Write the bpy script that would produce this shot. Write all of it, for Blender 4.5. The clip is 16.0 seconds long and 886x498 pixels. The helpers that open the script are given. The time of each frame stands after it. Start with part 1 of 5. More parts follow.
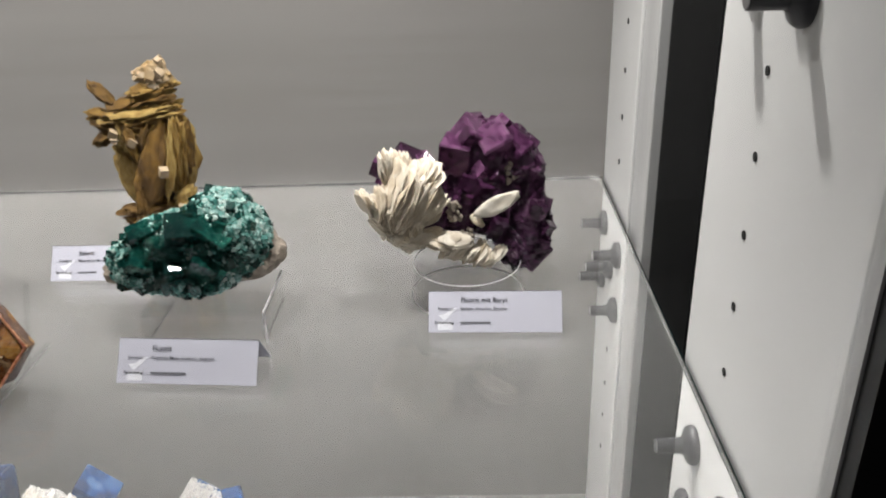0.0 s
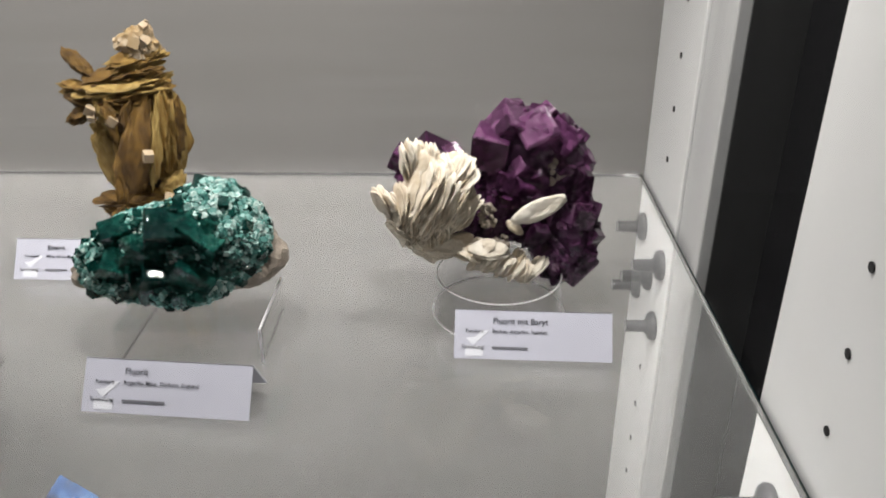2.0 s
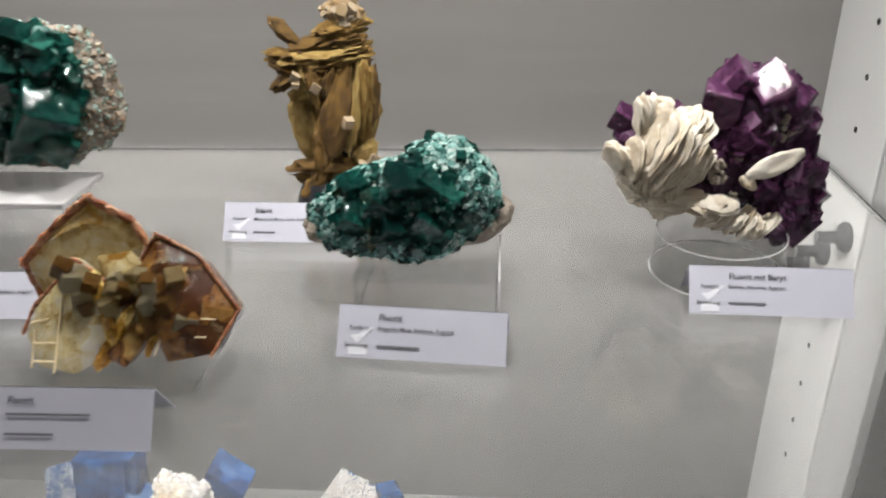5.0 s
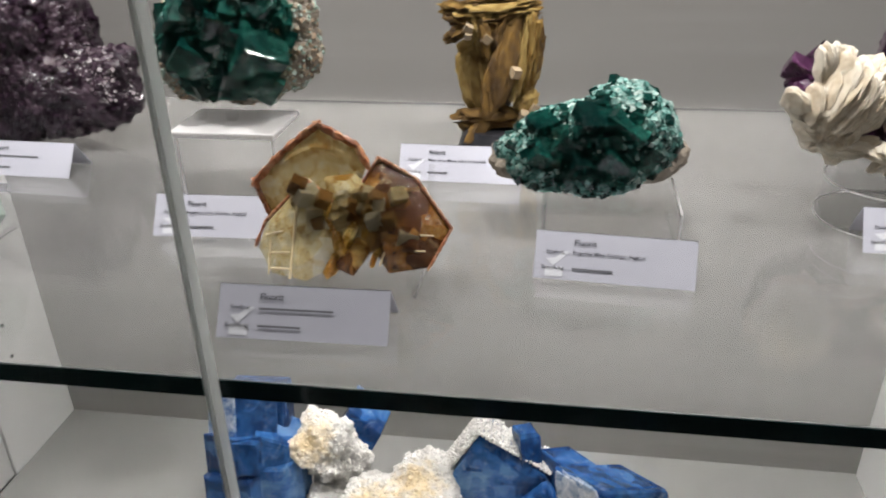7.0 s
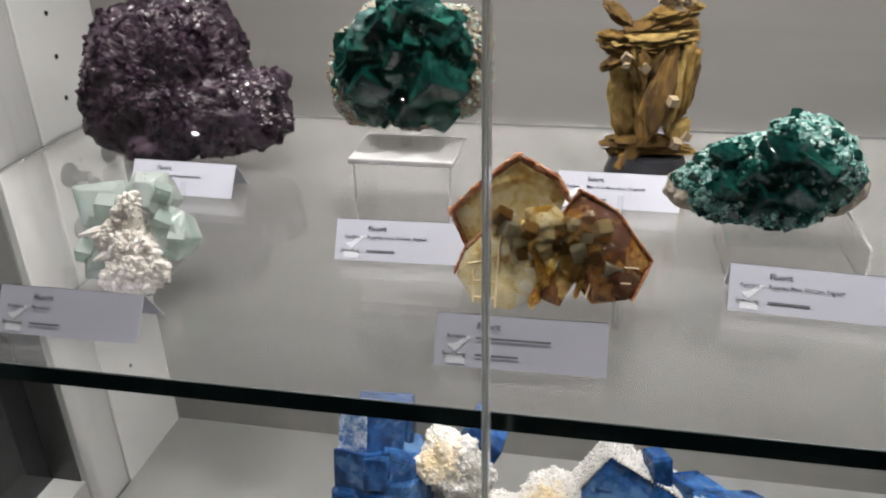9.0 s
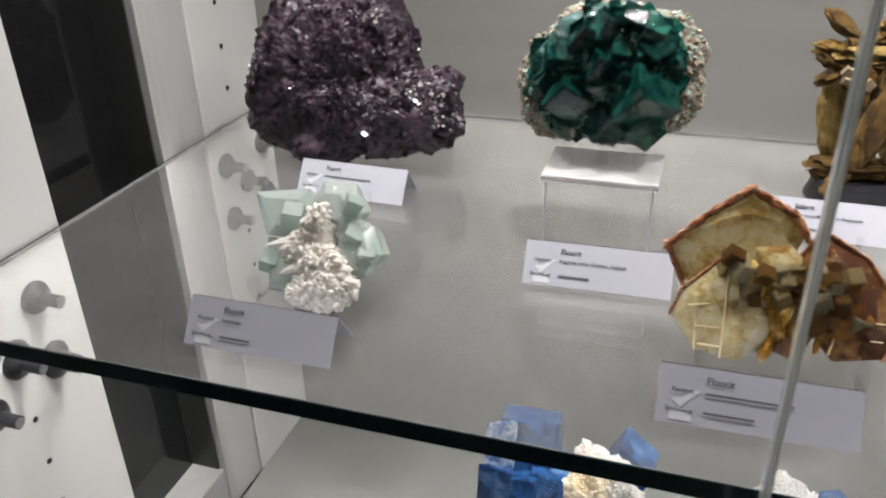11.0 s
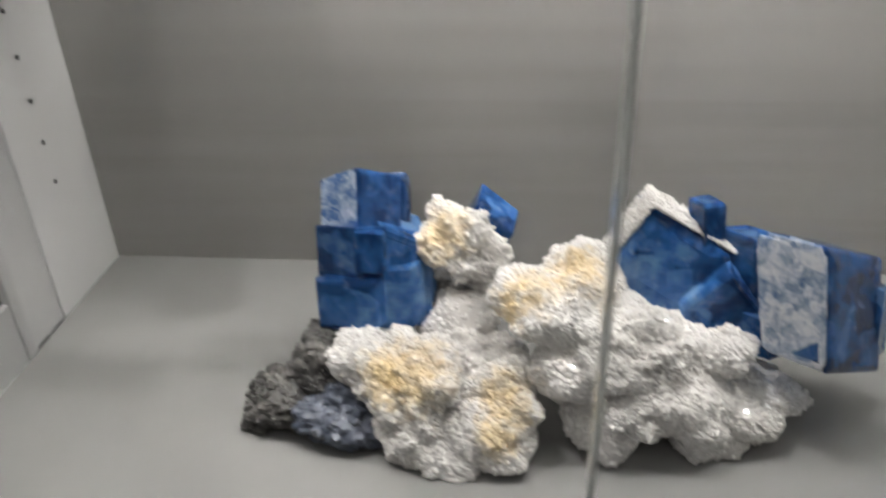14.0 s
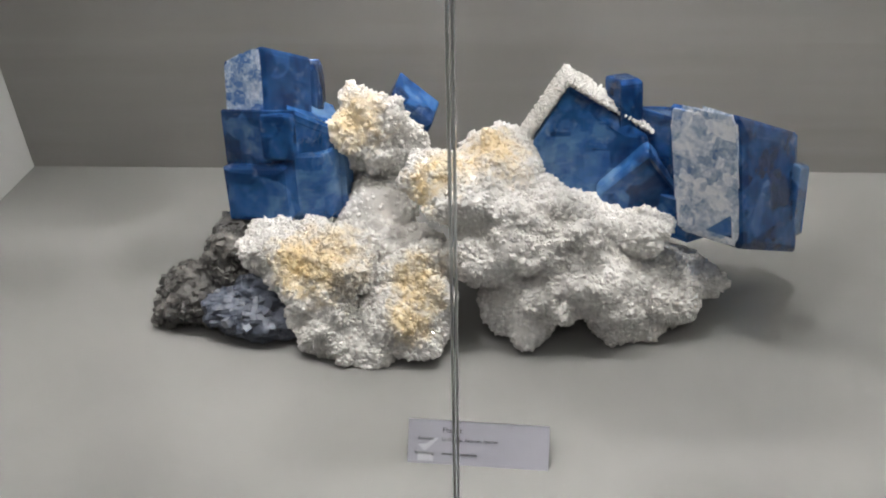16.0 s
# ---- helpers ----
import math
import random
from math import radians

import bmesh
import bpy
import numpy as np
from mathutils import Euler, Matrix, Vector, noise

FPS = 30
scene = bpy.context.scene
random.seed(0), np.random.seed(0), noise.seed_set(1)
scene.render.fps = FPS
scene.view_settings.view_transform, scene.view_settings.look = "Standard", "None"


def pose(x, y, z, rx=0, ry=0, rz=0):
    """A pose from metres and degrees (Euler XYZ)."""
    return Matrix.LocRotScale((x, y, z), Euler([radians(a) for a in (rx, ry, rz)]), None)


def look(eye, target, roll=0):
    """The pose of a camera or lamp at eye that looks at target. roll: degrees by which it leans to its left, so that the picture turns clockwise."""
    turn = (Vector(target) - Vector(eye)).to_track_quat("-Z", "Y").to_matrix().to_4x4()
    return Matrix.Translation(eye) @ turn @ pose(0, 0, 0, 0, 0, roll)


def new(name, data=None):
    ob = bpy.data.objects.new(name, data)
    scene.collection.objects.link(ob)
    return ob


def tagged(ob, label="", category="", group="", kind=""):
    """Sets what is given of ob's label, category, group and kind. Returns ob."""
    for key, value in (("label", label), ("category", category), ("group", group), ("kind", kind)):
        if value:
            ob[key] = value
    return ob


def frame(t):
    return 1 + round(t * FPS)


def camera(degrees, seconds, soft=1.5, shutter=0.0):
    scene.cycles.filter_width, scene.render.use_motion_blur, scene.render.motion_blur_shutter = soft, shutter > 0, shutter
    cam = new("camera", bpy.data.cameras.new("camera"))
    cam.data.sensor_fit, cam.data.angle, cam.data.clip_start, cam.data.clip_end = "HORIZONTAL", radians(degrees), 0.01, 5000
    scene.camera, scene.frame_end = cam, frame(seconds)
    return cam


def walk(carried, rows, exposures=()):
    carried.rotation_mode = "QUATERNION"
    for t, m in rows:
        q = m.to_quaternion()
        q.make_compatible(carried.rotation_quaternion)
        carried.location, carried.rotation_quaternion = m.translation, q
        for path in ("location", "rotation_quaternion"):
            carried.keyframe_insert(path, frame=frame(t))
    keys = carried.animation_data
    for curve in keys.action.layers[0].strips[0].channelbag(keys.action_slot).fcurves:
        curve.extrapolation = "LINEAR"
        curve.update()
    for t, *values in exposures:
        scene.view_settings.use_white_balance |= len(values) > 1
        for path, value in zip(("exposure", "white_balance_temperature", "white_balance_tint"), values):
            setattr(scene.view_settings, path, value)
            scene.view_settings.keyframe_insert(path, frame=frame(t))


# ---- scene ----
cam = camera(58.39, 16.0, soft=1.9, shutter=0.5)
# seconds, x, y, z, yaw, pitch, roll
ROWS = [
    (0.0, -0.0071, -0.0234, 1.5100, 1.03, -26.12, 2.05),
    (0.5, -0.0026, 0.0011, 1.5014, 1.63, -26.96, 1.73),
    (1.0, -0.0135, 0.0169, 1.4975, 2.28, -26.97, 1.07),
    (1.5, -0.0209, 0.0315, 1.4937, 1.92, -27.05, 0.23),
    (2.0, -0.0251, 0.0405, 1.4926, 1.53, -27.33, 0.34),
    (2.5, -0.0319, 0.0494, 1.4904, 1.31, -27.60, 0.80),
    (3.0, -0.0463, 0.0558, 1.4891, 1.89, -27.56, 1.04),
    (3.5, -0.0634, 0.0567, 1.4838, 2.99, -27.47, 0.80),
    (4.0, -0.0814, 0.0531, 1.4804, 3.81, -26.72, 0.96),
    (4.5, -0.0945, 0.0409, 1.4785, 4.16, -26.12, 0.93),
    (5.0, -0.1128, 0.0228, 1.4703, 4.19, -26.28, 1.29),
    (7.5, -0.1888, -0.0231, 1.4615, 8.98, -27.40, 1.25),
    (8.0, -0.2098, -0.0256, 1.4652, 8.86, -27.46, 1.31),
    (8.5, -0.2316, -0.0333, 1.4749, 9.48, -26.62, 1.23),
    (9.0, -0.2480, -0.0349, 1.4758, 10.64, -26.69, 1.25),
    (9.5, -0.2557, -0.0349, 1.4816, 13.00, -26.43, 1.20),
    (10.0, -0.2659, -0.0126, 1.4888, 18.76, -27.95, 1.71),
    (12.5, -0.3528, -0.0150, 1.4649, 14.62, -27.73, 1.19),
    (13.0, -0.3493, -0.0169, 1.4510, 12.61, -28.18, 2.00),
    (13.5, -0.3525, -0.0231, 1.3960, 6.99, -31.56, 1.80),
    (14.0, -0.2994, -0.0103, 1.3122, 5.32, -30.93, 1.58),
    (14.5, -0.2748, -0.0078, 1.2858, 3.90, -32.67, 1.73),
    (15.0, -0.2691, -0.0174, 1.2661, 3.78, -35.23, 1.31),
    (15.5, -0.2648, -0.0243, 1.2724, 3.48, -34.47, 1.40),
    (16.0, -0.2660, -0.0194, 1.2681, 3.01, -34.14, 1.11),
]
walk(cam, [(t, pose(x, y, z, 90 + pitch, roll, yaw)) for t, x, y, z, yaw, pitch, roll in ROWS],
     [(0.0, 0.0), (13.5, 0.0), (14.5, 0.12), (15.0, 0.2), (15.5, 0.08), (16.0, 0.02)])

# ---- world and light ----
LEFT, RIGHT, FRONT, BACK = -0.651, 0.100, 0.162, 0.560   # inside of the case
BASE, SHELF, TOP = 0.9542, 1.285, 1.66
SEAM = -0.2752

world = bpy.data.worlds.new("world")
scene.world = world
world.use_nodes = True
world.node_tree.nodes["Background"].inputs["Color"].default_value = (0.9, 0.95, 1.0, 1)
world.node_tree.nodes["Background"].inputs["Strength"].default_value = 0.05


def lamp(name, where, target, watts, size, spread=180, colour=(1.0, 0.968, 0.935)):
    data = bpy.data.lights.new(name, "AREA")
    data.shape, data.size, data.energy, data.color = "DISK", size, watts, colour
    data.spread = radians(spread)
    ob = new(name, data)
    ob.matrix_world = look(where, target)
    return ob


# the row of small spots under the top of the case
for sx, sy, watts in ((-0.54, 0.37, 0.90), (-0.38, 0.40, 1.10), (-0.17, 0.40, 1.10), (0.00, 0.37, 1.05)):
    lamp("case_spot", (sx, sy, TOP - 0.01), (sx * 0.95 - 0.01, sy - 0.03, 1.0), watts * 0.68, 0.02, 130)
# the hall's ceiling light behind the visitor
lamp("hall_light", (-0.6, -1.0, 2.95), (-0.4, 0.0, 1.0), 5.0, 1.3)


# ---- materials ----
def material(name):
    m = bpy.data.materials.new(name)
    m.use_nodes = True
    nt = m.node_tree
    return m, nt, nt.nodes["Principled BSDF"]


def node(nt, kind, **values):
    n = nt.nodes.new(kind)
    for key, value in values.items():
        n.inputs[key].default_value = value
    return n


def ramp(nt, fac, stops):
    n = nt.nodes.new("ShaderNodeValToRGB")
    el = n.color_ramp.elements
    while len(el) < len(stops):
        el.new(0.5)
    for e, (at, c) in zip(el, stops):
        e.position, e.color = at, (*c, 1)
    nt.links.new(fac, n.inputs["Fac"])
    return n.outputs["Color"]


def noise_fac(nt, scale, detail=4.0, rough=0.6, stretch=(1, 1, 1), coord="Object", distort=0.0):
    co = nt.nodes.new("ShaderNodeTexCoord")
    mp = nt.nodes.new("ShaderNodeMapping")
    mp.inputs["Scale"].default_value = stretch
    nt.links.new(co.outputs[coord], mp.inputs["Vector"])
    n = node(nt, "ShaderNodeTexNoise", Scale=scale, Detail=detail, Roughness=rough, Distortion=distort)
    nt.links.new(mp.outputs["Vector"], n.inputs["Vector"])
    return n.outputs["Fac"]


def bump(nt, bsdf, fac, strength, distance):
    b = node(nt, "ShaderNodeBump", Strength=strength, Distance=distance)
    nt.links.new(fac, b.inputs["Height"])
    nt.links.new(b.outputs["Normal"], bsdf.inputs["Normal"])


def mix(nt, kind, fac, a, b):
    n = nt.nodes.new("ShaderNodeMix")
    n.data_type, n.blend_type = "RGBA", kind
    n.clamp_factor = True
    for sock, v in ((0, fac), (6, a), (7, b)):
        if isinstance(v, (int, float)):
            n.inputs[sock].default_value = v
        elif isinstance(v, tuple):
            n.inputs[sock].default_value = (*v, 1)
        else:
            nt.links.new(v, n.inputs[sock])
    return n.outputs[2]


def painted(name, low, high, rough=0.5, scale=6.0, stretch=(1, 1, 1), grain=0.05):
    m, nt, p = material(name)
    c = ramp(nt, noise_fac(nt, scale, 6, 0.65, stretch), [(0.3, low), (0.7, high)])
    nt.links.new(c, p.inputs["Base Color"])
    p.inputs["Roughness"].default_value = rough
    bump(nt, p, noise_fac(nt, scale * 60, 3, 0.6, stretch), grain, 0.001)
    return m


def plain(name, colour, rough=0.4, metal=0.0):
    m, nt, p = material(name)
    p.inputs["Base Color"].default_value = (*colour, 1)
    p.inputs["Roughness"].default_value = rough
    p.inputs["Metallic"].default_value = metal
    return m


def clear(name, colour=(1, 1, 1), rough=0.0, ior=1.49):
    m, nt, p = material(name)
    p.inputs["Base Color"].default_value = (*colour, 1)
    p.inputs["Roughness"].default_value = rough
    p.inputs["IOR"].default_value = ior
    p.inputs["Transmission Weight"].default_value = 1.0
    return m


def crystal(name, stops, rough=0.1, through_it=0.35, glow=0.0, scale=60.0, steps=0.25, per="object", flecks=None, stain=None, spread=0.5, grain=None):
    """A coloured mineral: colour clouds, growth steps on the faces, a share of light let through."""
    m, nt, p = material(name)
    fac = noise_fac(nt, scale, 5, 0.6, coord="Object", distort=0.6)
    geo = nt.nodes.new("ShaderNodeObjectInfo" if per == "object" else "ShaderNodeNewGeometry")
    rnd = geo.outputs["Random" if per == "object" else "Random Per Island"]
    add = node(nt, "ShaderNodeMath")
    add.operation = "MULTIPLY_ADD"
    add.inputs[1].default_value, add.inputs[2].default_value = spread, -spread / 2
    nt.links.new(rnd, add.inputs[0])
    tot = node(nt, "ShaderNodeMath")
    nt.links.new(fac, tot.inputs[0])
    nt.links.new(add.outputs[0], tot.inputs[1])
    c = ramp(nt, tot.outputs[0], stops)
    if flecks:
        c = mix(nt, "MIX", ramp(nt, noise_fac(nt, scale * 5, 3, 0.7), [(0.58, (0, 0, 0)), (0.72, (1, 1, 1))]), c, flecks)
    if stain:
        c = mix(nt, "MIX", ramp(nt, noise_fac(nt, 24, 2, 0.5), [(0.54, (0, 0, 0)), (0.70, (0.8, 0.8, 0.8))]), c, stain)
    nt.links.new(c, p.inputs["Base Color"])
    r = ramp(nt, noise_fac(nt, scale * 3, 4, 0.7), [(0.35, (rough,) * 3), (0.75, (min(1, rough * 3.5),) * 3)])
    nt.links.new(r, p.inputs["Roughness"])
    p.inputs["IOR"].default_value = 1.45
    p.inputs["Transmission Weight"].default_value = through_it
    if glow:
        p.inputs["Subsurface Weight"].default_value = glow
        p.inputs["Subsurface Radius"].default_value = (0.6, 0.6, 0.6)
        p.inputs["Subsurface Scale"].default_value = 0.006
    vor = node(nt, "ShaderNodeTexVoronoi", Scale=scale * 2.5)
    vor.distance = "CHEBYCHEV"
    vor.feature = "F1"
    co = nt.nodes.new("ShaderNodeTexCoord")
    nt.links.new(co.outputs["Object"], vor.inputs["Vector"])
    bump(nt, p, vor.outputs["Distance"], steps, 0.0008)
    if grain:
        b = node(nt, "ShaderNodeBump", Strength=grain[1], Distance=0.0012)
        nt.links.new(noise_fac(nt, grain[0], 5, 0.75, grain[2]), b.inputs["Height"])
        nt.links.new(p.inputs["Normal"].links[0].from_socket, b.inputs["Normal"])
        nt.links.new(b.outputs["Normal"], p.inputs["Normal"])
    return m


def rock(name, stops, rough=0.8, scale=70.0, relief=0.6):
    m, nt, p = material(name)
    nt.links.new(ramp(nt, noise_fac(nt, scale, 8, 0.7), stops), p.inputs["Base Color"])
    p.inputs["Roughness"].default_value = rough
    bump(nt, p, noise_fac(nt, scale * 5, 6, 0.7), relief, 0.002)
    return m


def fluorite(name, dark, mid, light, frost, scale, through_it, rough, relief, milk=0.15):
    """Fluorite: a mosaic of square growth cells and clouds inside, frosted patches and low growth steps on the faces."""
    m, nt, p = material(name)
    co = nt.nodes.new("ShaderNodeTexCoord")
    info = nt.nodes.new("ShaderNodeObjectInfo")
    cells = []
    for k, grow in enumerate((1.0, 3.1)):
        v = node(nt, "ShaderNodeTexVoronoi", Scale=scale * grow, Randomness=0.85)
        v.distance = "CHEBYCHEV"
        nt.links.new(co.outputs["Object"], v.inputs["Vector"])
        sep = nt.nodes.new("ShaderNodeSeparateColor")
        nt.links.new(v.outputs["Color"], sep.inputs[0])
        cells.append(sep.outputs[k])

    def blend_of(terms, start):
        last = None
        for sock, weight in terms:
            n = node(nt, "ShaderNodeMath")
            n.operation = "MULTIPLY_ADD"
            n.inputs[1].default_value = weight
            n.inputs[2].default_value = start
            nt.links.new(sock, n.inputs[0])
            if last:
                nt.links.new(last, n.inputs[2])
            last = n.outputs[0]
        return last
    cloud = noise_fac(nt, scale * 0.9, 6, 0.62, distort=0.8)
    fac = blend_of([(cloud, 0.95), (cells[0], 0.36), (cells[1], 0.18), (info.outputs["Random"], 0.36)], -0.45)
    c = ramp(nt, fac, [(0.22, dark), (0.48, mid), (0.78, light)])
    veil = ramp(nt, noise_fac(nt, scale * 2.2, 8, 0.75, distort=0.4), [(0.56, (0, 0, 0)), (0.76, (0.75, 0.75, 0.75))])
    c = mix(nt, "MIX", veil, c, frost)
    nt.links.new(c, p.inputs["Base Color"])
    r = ramp(nt, noise_fac(nt, scale * 3, 5, 0.7), [(0.35, (rough,) * 3), (0.72, (min(1, rough * 6),) * 3)])
    nt.links.new(r, p.inputs["Roughness"])
    p.inputs["IOR"].default_value = 1.45
    p.inputs["Transmission Weight"].default_value = through_it
    p.inputs["Subsurface Weight"].default_value = milk
    p.inputs["Subsurface Radius"].default_value = (0.7, 0.7, 0.7)
    p.inputs["Subsurface Scale"].default_value = 0.005
    steps = blend_of([(cells[0], 0.5), (cells[1], 0.35), (noise_fac(nt, scale * 6, 5, 0.7), 0.5)], 0.0)
    bump(nt, p, steps, relief, 0.0010)
    return m


def milky(name, low, high, rough, through_it, stains=()):
    """Milky quartz: light sinks in and comes out softly; glassy faces; stains: places and sizes of yellow iron stains."""
    m, nt, p = material(name)
    geo = nt.nodes.new("ShaderNodeNewGeometry")
    fac = node(nt, "ShaderNodeMath")
    fac.operation = "MULTIPLY_ADD"
    fac.inputs[1].default_value = 0.4
    nt.links.new(geo.outputs["Random Per Island"], fac.inputs[0])
    nt.links.new(noise_fac(nt, 55, 5, 0.6), fac.inputs[2])
    c = ramp(nt, fac.outputs[0], [(0.40, low), (0.95, high)])
    ragged = noise_fac(nt, 130, 5, 0.7)
    for place, size in stains:
        far = nt.nodes.new("ShaderNodeVectorMath")
        far.operation = "DISTANCE"
        far.inputs[1].default_value = place
        nt.links.new(geo.outputs["Position"], far.inputs[0])
        rel = node(nt, "ShaderNodeMath")
        rel.operation = "MULTIPLY_ADD"
        rel.inputs[1].default_value = 0.30 / size
        nt.links.new(far.outputs["Value"], rel.inputs[0])
        nt.links.new(ragged, rel.inputs[2])
        c = mix(nt, "MIX", ramp(nt, rel.outputs[0], [(0.58, (0.75, 0.75, 0.75)), (0.96, (0, 0, 0))]), c, (0.86, 0.66, 0.36))
    nt.links.new(c, p.inputs["Base Color"])
    p.inputs["Roughness"].default_value = rough
    p.inputs["IOR"].default_value = 1.54
    p.inputs["Transmission Weight"].default_value = through_it
    p.inputs["Subsurface Weight"].default_value = 0.15
    p.inputs["Subsurface Radius"].default_value = (1.0, 0.94, 0.88)
    p.inputs["Subsurface Scale"].default_value = 0.003
    bump(nt, p, noise_fac(nt, 260, 3, 0.6), 0.06, 0.0006)
    return m


WHITE = painted("white_laminate", (0.66, 0.66, 0.655), (0.74, 0.74, 0.73), 0.42, 5, grain=0.08)
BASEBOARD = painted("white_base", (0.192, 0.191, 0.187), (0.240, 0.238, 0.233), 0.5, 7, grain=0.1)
GREY = painted("grey_back", (0.232, 0.222, 0.214), (0.272, 0.261, 0.253), 0.55, 9, (0.25, 1, 6), 0.15)
ALU = painted("brushed_aluminium", (0.50, 0.50, 0.50), (0.60, 0.60, 0.595), 0.35, 14, (6, 6, 0.3), 0.1)
ALU.node_tree.nodes["Principled BSDF"].inputs["Metallic"].default_value = 0.12
DARK = plain("dark_glass", (0.012, 0.012, 0.013), 0.04)
# darker copy of the post's aluminium, with the recess side's shade in the colour
SHADEDALU = painted("shaded_aluminium", (0.035, 0.035, 0.036), (0.05, 0.05, 0.05), 0.3, 14, (6, 6, 0.3), 0.1)
FROST = clear("frosted_acrylic", (0.97, 0.95, 0.955), 0.35, 1.45)
FROST.node_tree.nodes["Principled BSDF"].inputs["Transmission Weight"].default_value = 0.65
PANEEDGE = clear("glass_pane_edge", (0.86, 0.88, 0.87), 0.3, 1.45)
PANEEDGE.node_tree.nodes["Principled BSDF"].inputs["Transmission Weight"].default_value = 0.6
BLACK = painted("black_lacquer", (0.012, 0.012, 0.013), (0.02, 0.02, 0.021), 0.4, 12)
RUBBER = painted("black_plastic", (0.012, 0.012, 0.015), (0.03, 0.03, 0.036), 0.35, 90)
PEGTIP = plain("worn_metal_tip", (0.45, 0.45, 0.46), 0.3, 0.9)
HOLE = plain("hole_dark", (0.01, 0.01, 0.01), 0.9)
GLASS = clear("shelf_glass", (0.99, 0.995, 0.992), 0.0, 1.46)
# a thin film of dust on the shelf catches the spots
dusty = GLASS.node_tree
film_mix = dusty.nodes.new("ShaderNodeMixShader")
film_dust = node(dusty, "ShaderNodeBsdfDiffuse", Color=(0.8, 0.8, 0.79, 1))
dusty.links.new(ramp(dusty, noise_fac(dusty, 9, 5, 0.6), [(0.3, (0.034,) * 3), (0.7, (0.058,) * 3)]), film_mix.inputs[0])
dusty.links.new(dusty.nodes["Principled BSDF"].outputs[0], film_mix.inputs[1])
dusty.links.new(film_dust.outputs[0], film_mix.inputs[2])
dusty.links.new(film_mix.outputs[0], dusty.nodes["Material Output"].inputs["Surface"])
EDGE = plain("glass_edge_green", (0.0012, 0.011, 0.012), 0.12)


def sheet_clear(name, tint, rough=0.03):
    m = bpy.data.materials.new(name)
    m.use_nodes = True
    nt = m.node_tree
    nt.nodes.remove(nt.nodes["Principled BSDF"])
    tr = node(nt, "ShaderNodeBsdfTransparent", Color=(*tint, 1))
    gl = node(nt, "ShaderNodeBsdfGlossy", Roughness=rough, Color=(1, 1, 1, 1))
    lw = node(nt, "ShaderNodeLayerWeight", Blend=0.5)
    pw = node(nt, "ShaderNodeMath")
    pw.operation = "POWER"
    pw.inputs[1].default_value = 5.0
    nt.links.new(lw.outputs["Facing"], pw.inputs[0])
    fr = node(nt, "ShaderNodeMath")
    fr.operation = "MULTIPLY_ADD"
    fr.inputs[1].default_value, fr.inputs[2].default_value = 0.7, 0.025
    nt.links.new(pw.outputs[0], fr.inputs[0])
    mx = nt.nodes.new("ShaderNodeMixShader")
    nt.links.new(fr.outputs[0], mx.inputs[0])
    nt.links.new(tr.outputs[0], mx.inputs[1])
    nt.links.new(gl.outputs[0], mx.inputs[2])
    nt.links.new(mx.outputs[0], nt.nodes["Material Output"].inputs["Surface"])
    return m


PANE = sheet_clear("door_glass", (0.985, 0.99, 0.988), 0.0)
ACRYL = sheet_clear("clear_acrylic", (0.965, 0.965, 0.965))
CARD = painted("label_card", (0.49, 0.49, 0.57), (0.53, 0.53, 0.605), 0.6, 40, grain=0.02)
INK = plain("black_ink", (0.03, 0.03, 0.04), 0.6)
INKBAR = plain("grey_print", (0.14, 0.14, 0.16), 0.6)
PALE = plain("pale_print", (0.74, 0.745, 0.80), 0.6)
HALL = painted("hall_paint", (0.42, 0.42, 0.42), (0.48, 0.48, 0.48), 0.7, 2)
HALLFLOOR = painted("hall_floor", (0.10, 0.095, 0.09), (0.14, 0.13, 0.12), 0.5, 3)

PURPLE = fluorite("purple_fluorite", (0.030, 0.008, 0.026), (0.115, 0.034, 0.100), (0.30, 0.125, 0.26), (0.40, 0.26, 0.35), 2.2, 0.5, 0.03, 0.15)
VIOLETDARK = fluorite("dark_violet_fluorite", (0.010, 0.004, 0.010), (0.028, 0.013, 0.027), (0.075, 0.042, 0.068), (0.16, 0.12, 0.14), 2.0, 0.5, 0.03, 0.15)
GREEN = fluorite("emerald_fluorite", (0.002, 0.022, 0.020), (0.007, 0.080, 0.064), (0.05, 0.25, 0.19), (0.05, 0.20, 0.16), 1.6, 0.6, 0.015, 0.10)
GREENPALE = crystal("pale_green_fluorite", [(0.22, (0.03, 0.14, 0.12)), (0.42, (0.10, 0.27, 0.235)), (0.60, (0.24, 0.40, 0.365)), (0.82, (0.46, 0.57, 0.53))], 0.42, 0.1, 0.2, 80, 0.2, per="island", spread=0.6)
GREENRIM = crystal("sandy_green_rim", [(0.25, (0.14, 0.12, 0.085)), (0.42, (0.40, 0.28, 0.19)), (0.60, (0.24, 0.35, 0.30)), (0.85, (0.50, 0.54, 0.50))], 0.45, 0.0, 0.2, 60, 0.2, per="island", spread=0.6)
MINT = fluorite("mint_fluorite", (0.66, 0.82, 0.75), (0.78, 0.89, 0.84), (0.88, 0.94, 0.91), (0.92, 0.94, 0.92), 60, 0.72, 0.05, 0.25, 0.3)
BLUE = fluorite("blue_fluorite", (0.012, 0.045, 0.15), (0.035, 0.12, 0.32), (0.15, 0.28, 0.52), (0.42, 0.48, 0.58), 2.2, 0.3, 0.06, 0.5)
BLUEM = fluorite("deep_blue_fluorite", (0.012, 0.055, 0.19), (0.040, 0.165, 0.46), (0.20, 0.38, 0.68), (0.48, 0.55, 0.70), 48, 0.42, 0.03, 0.4)
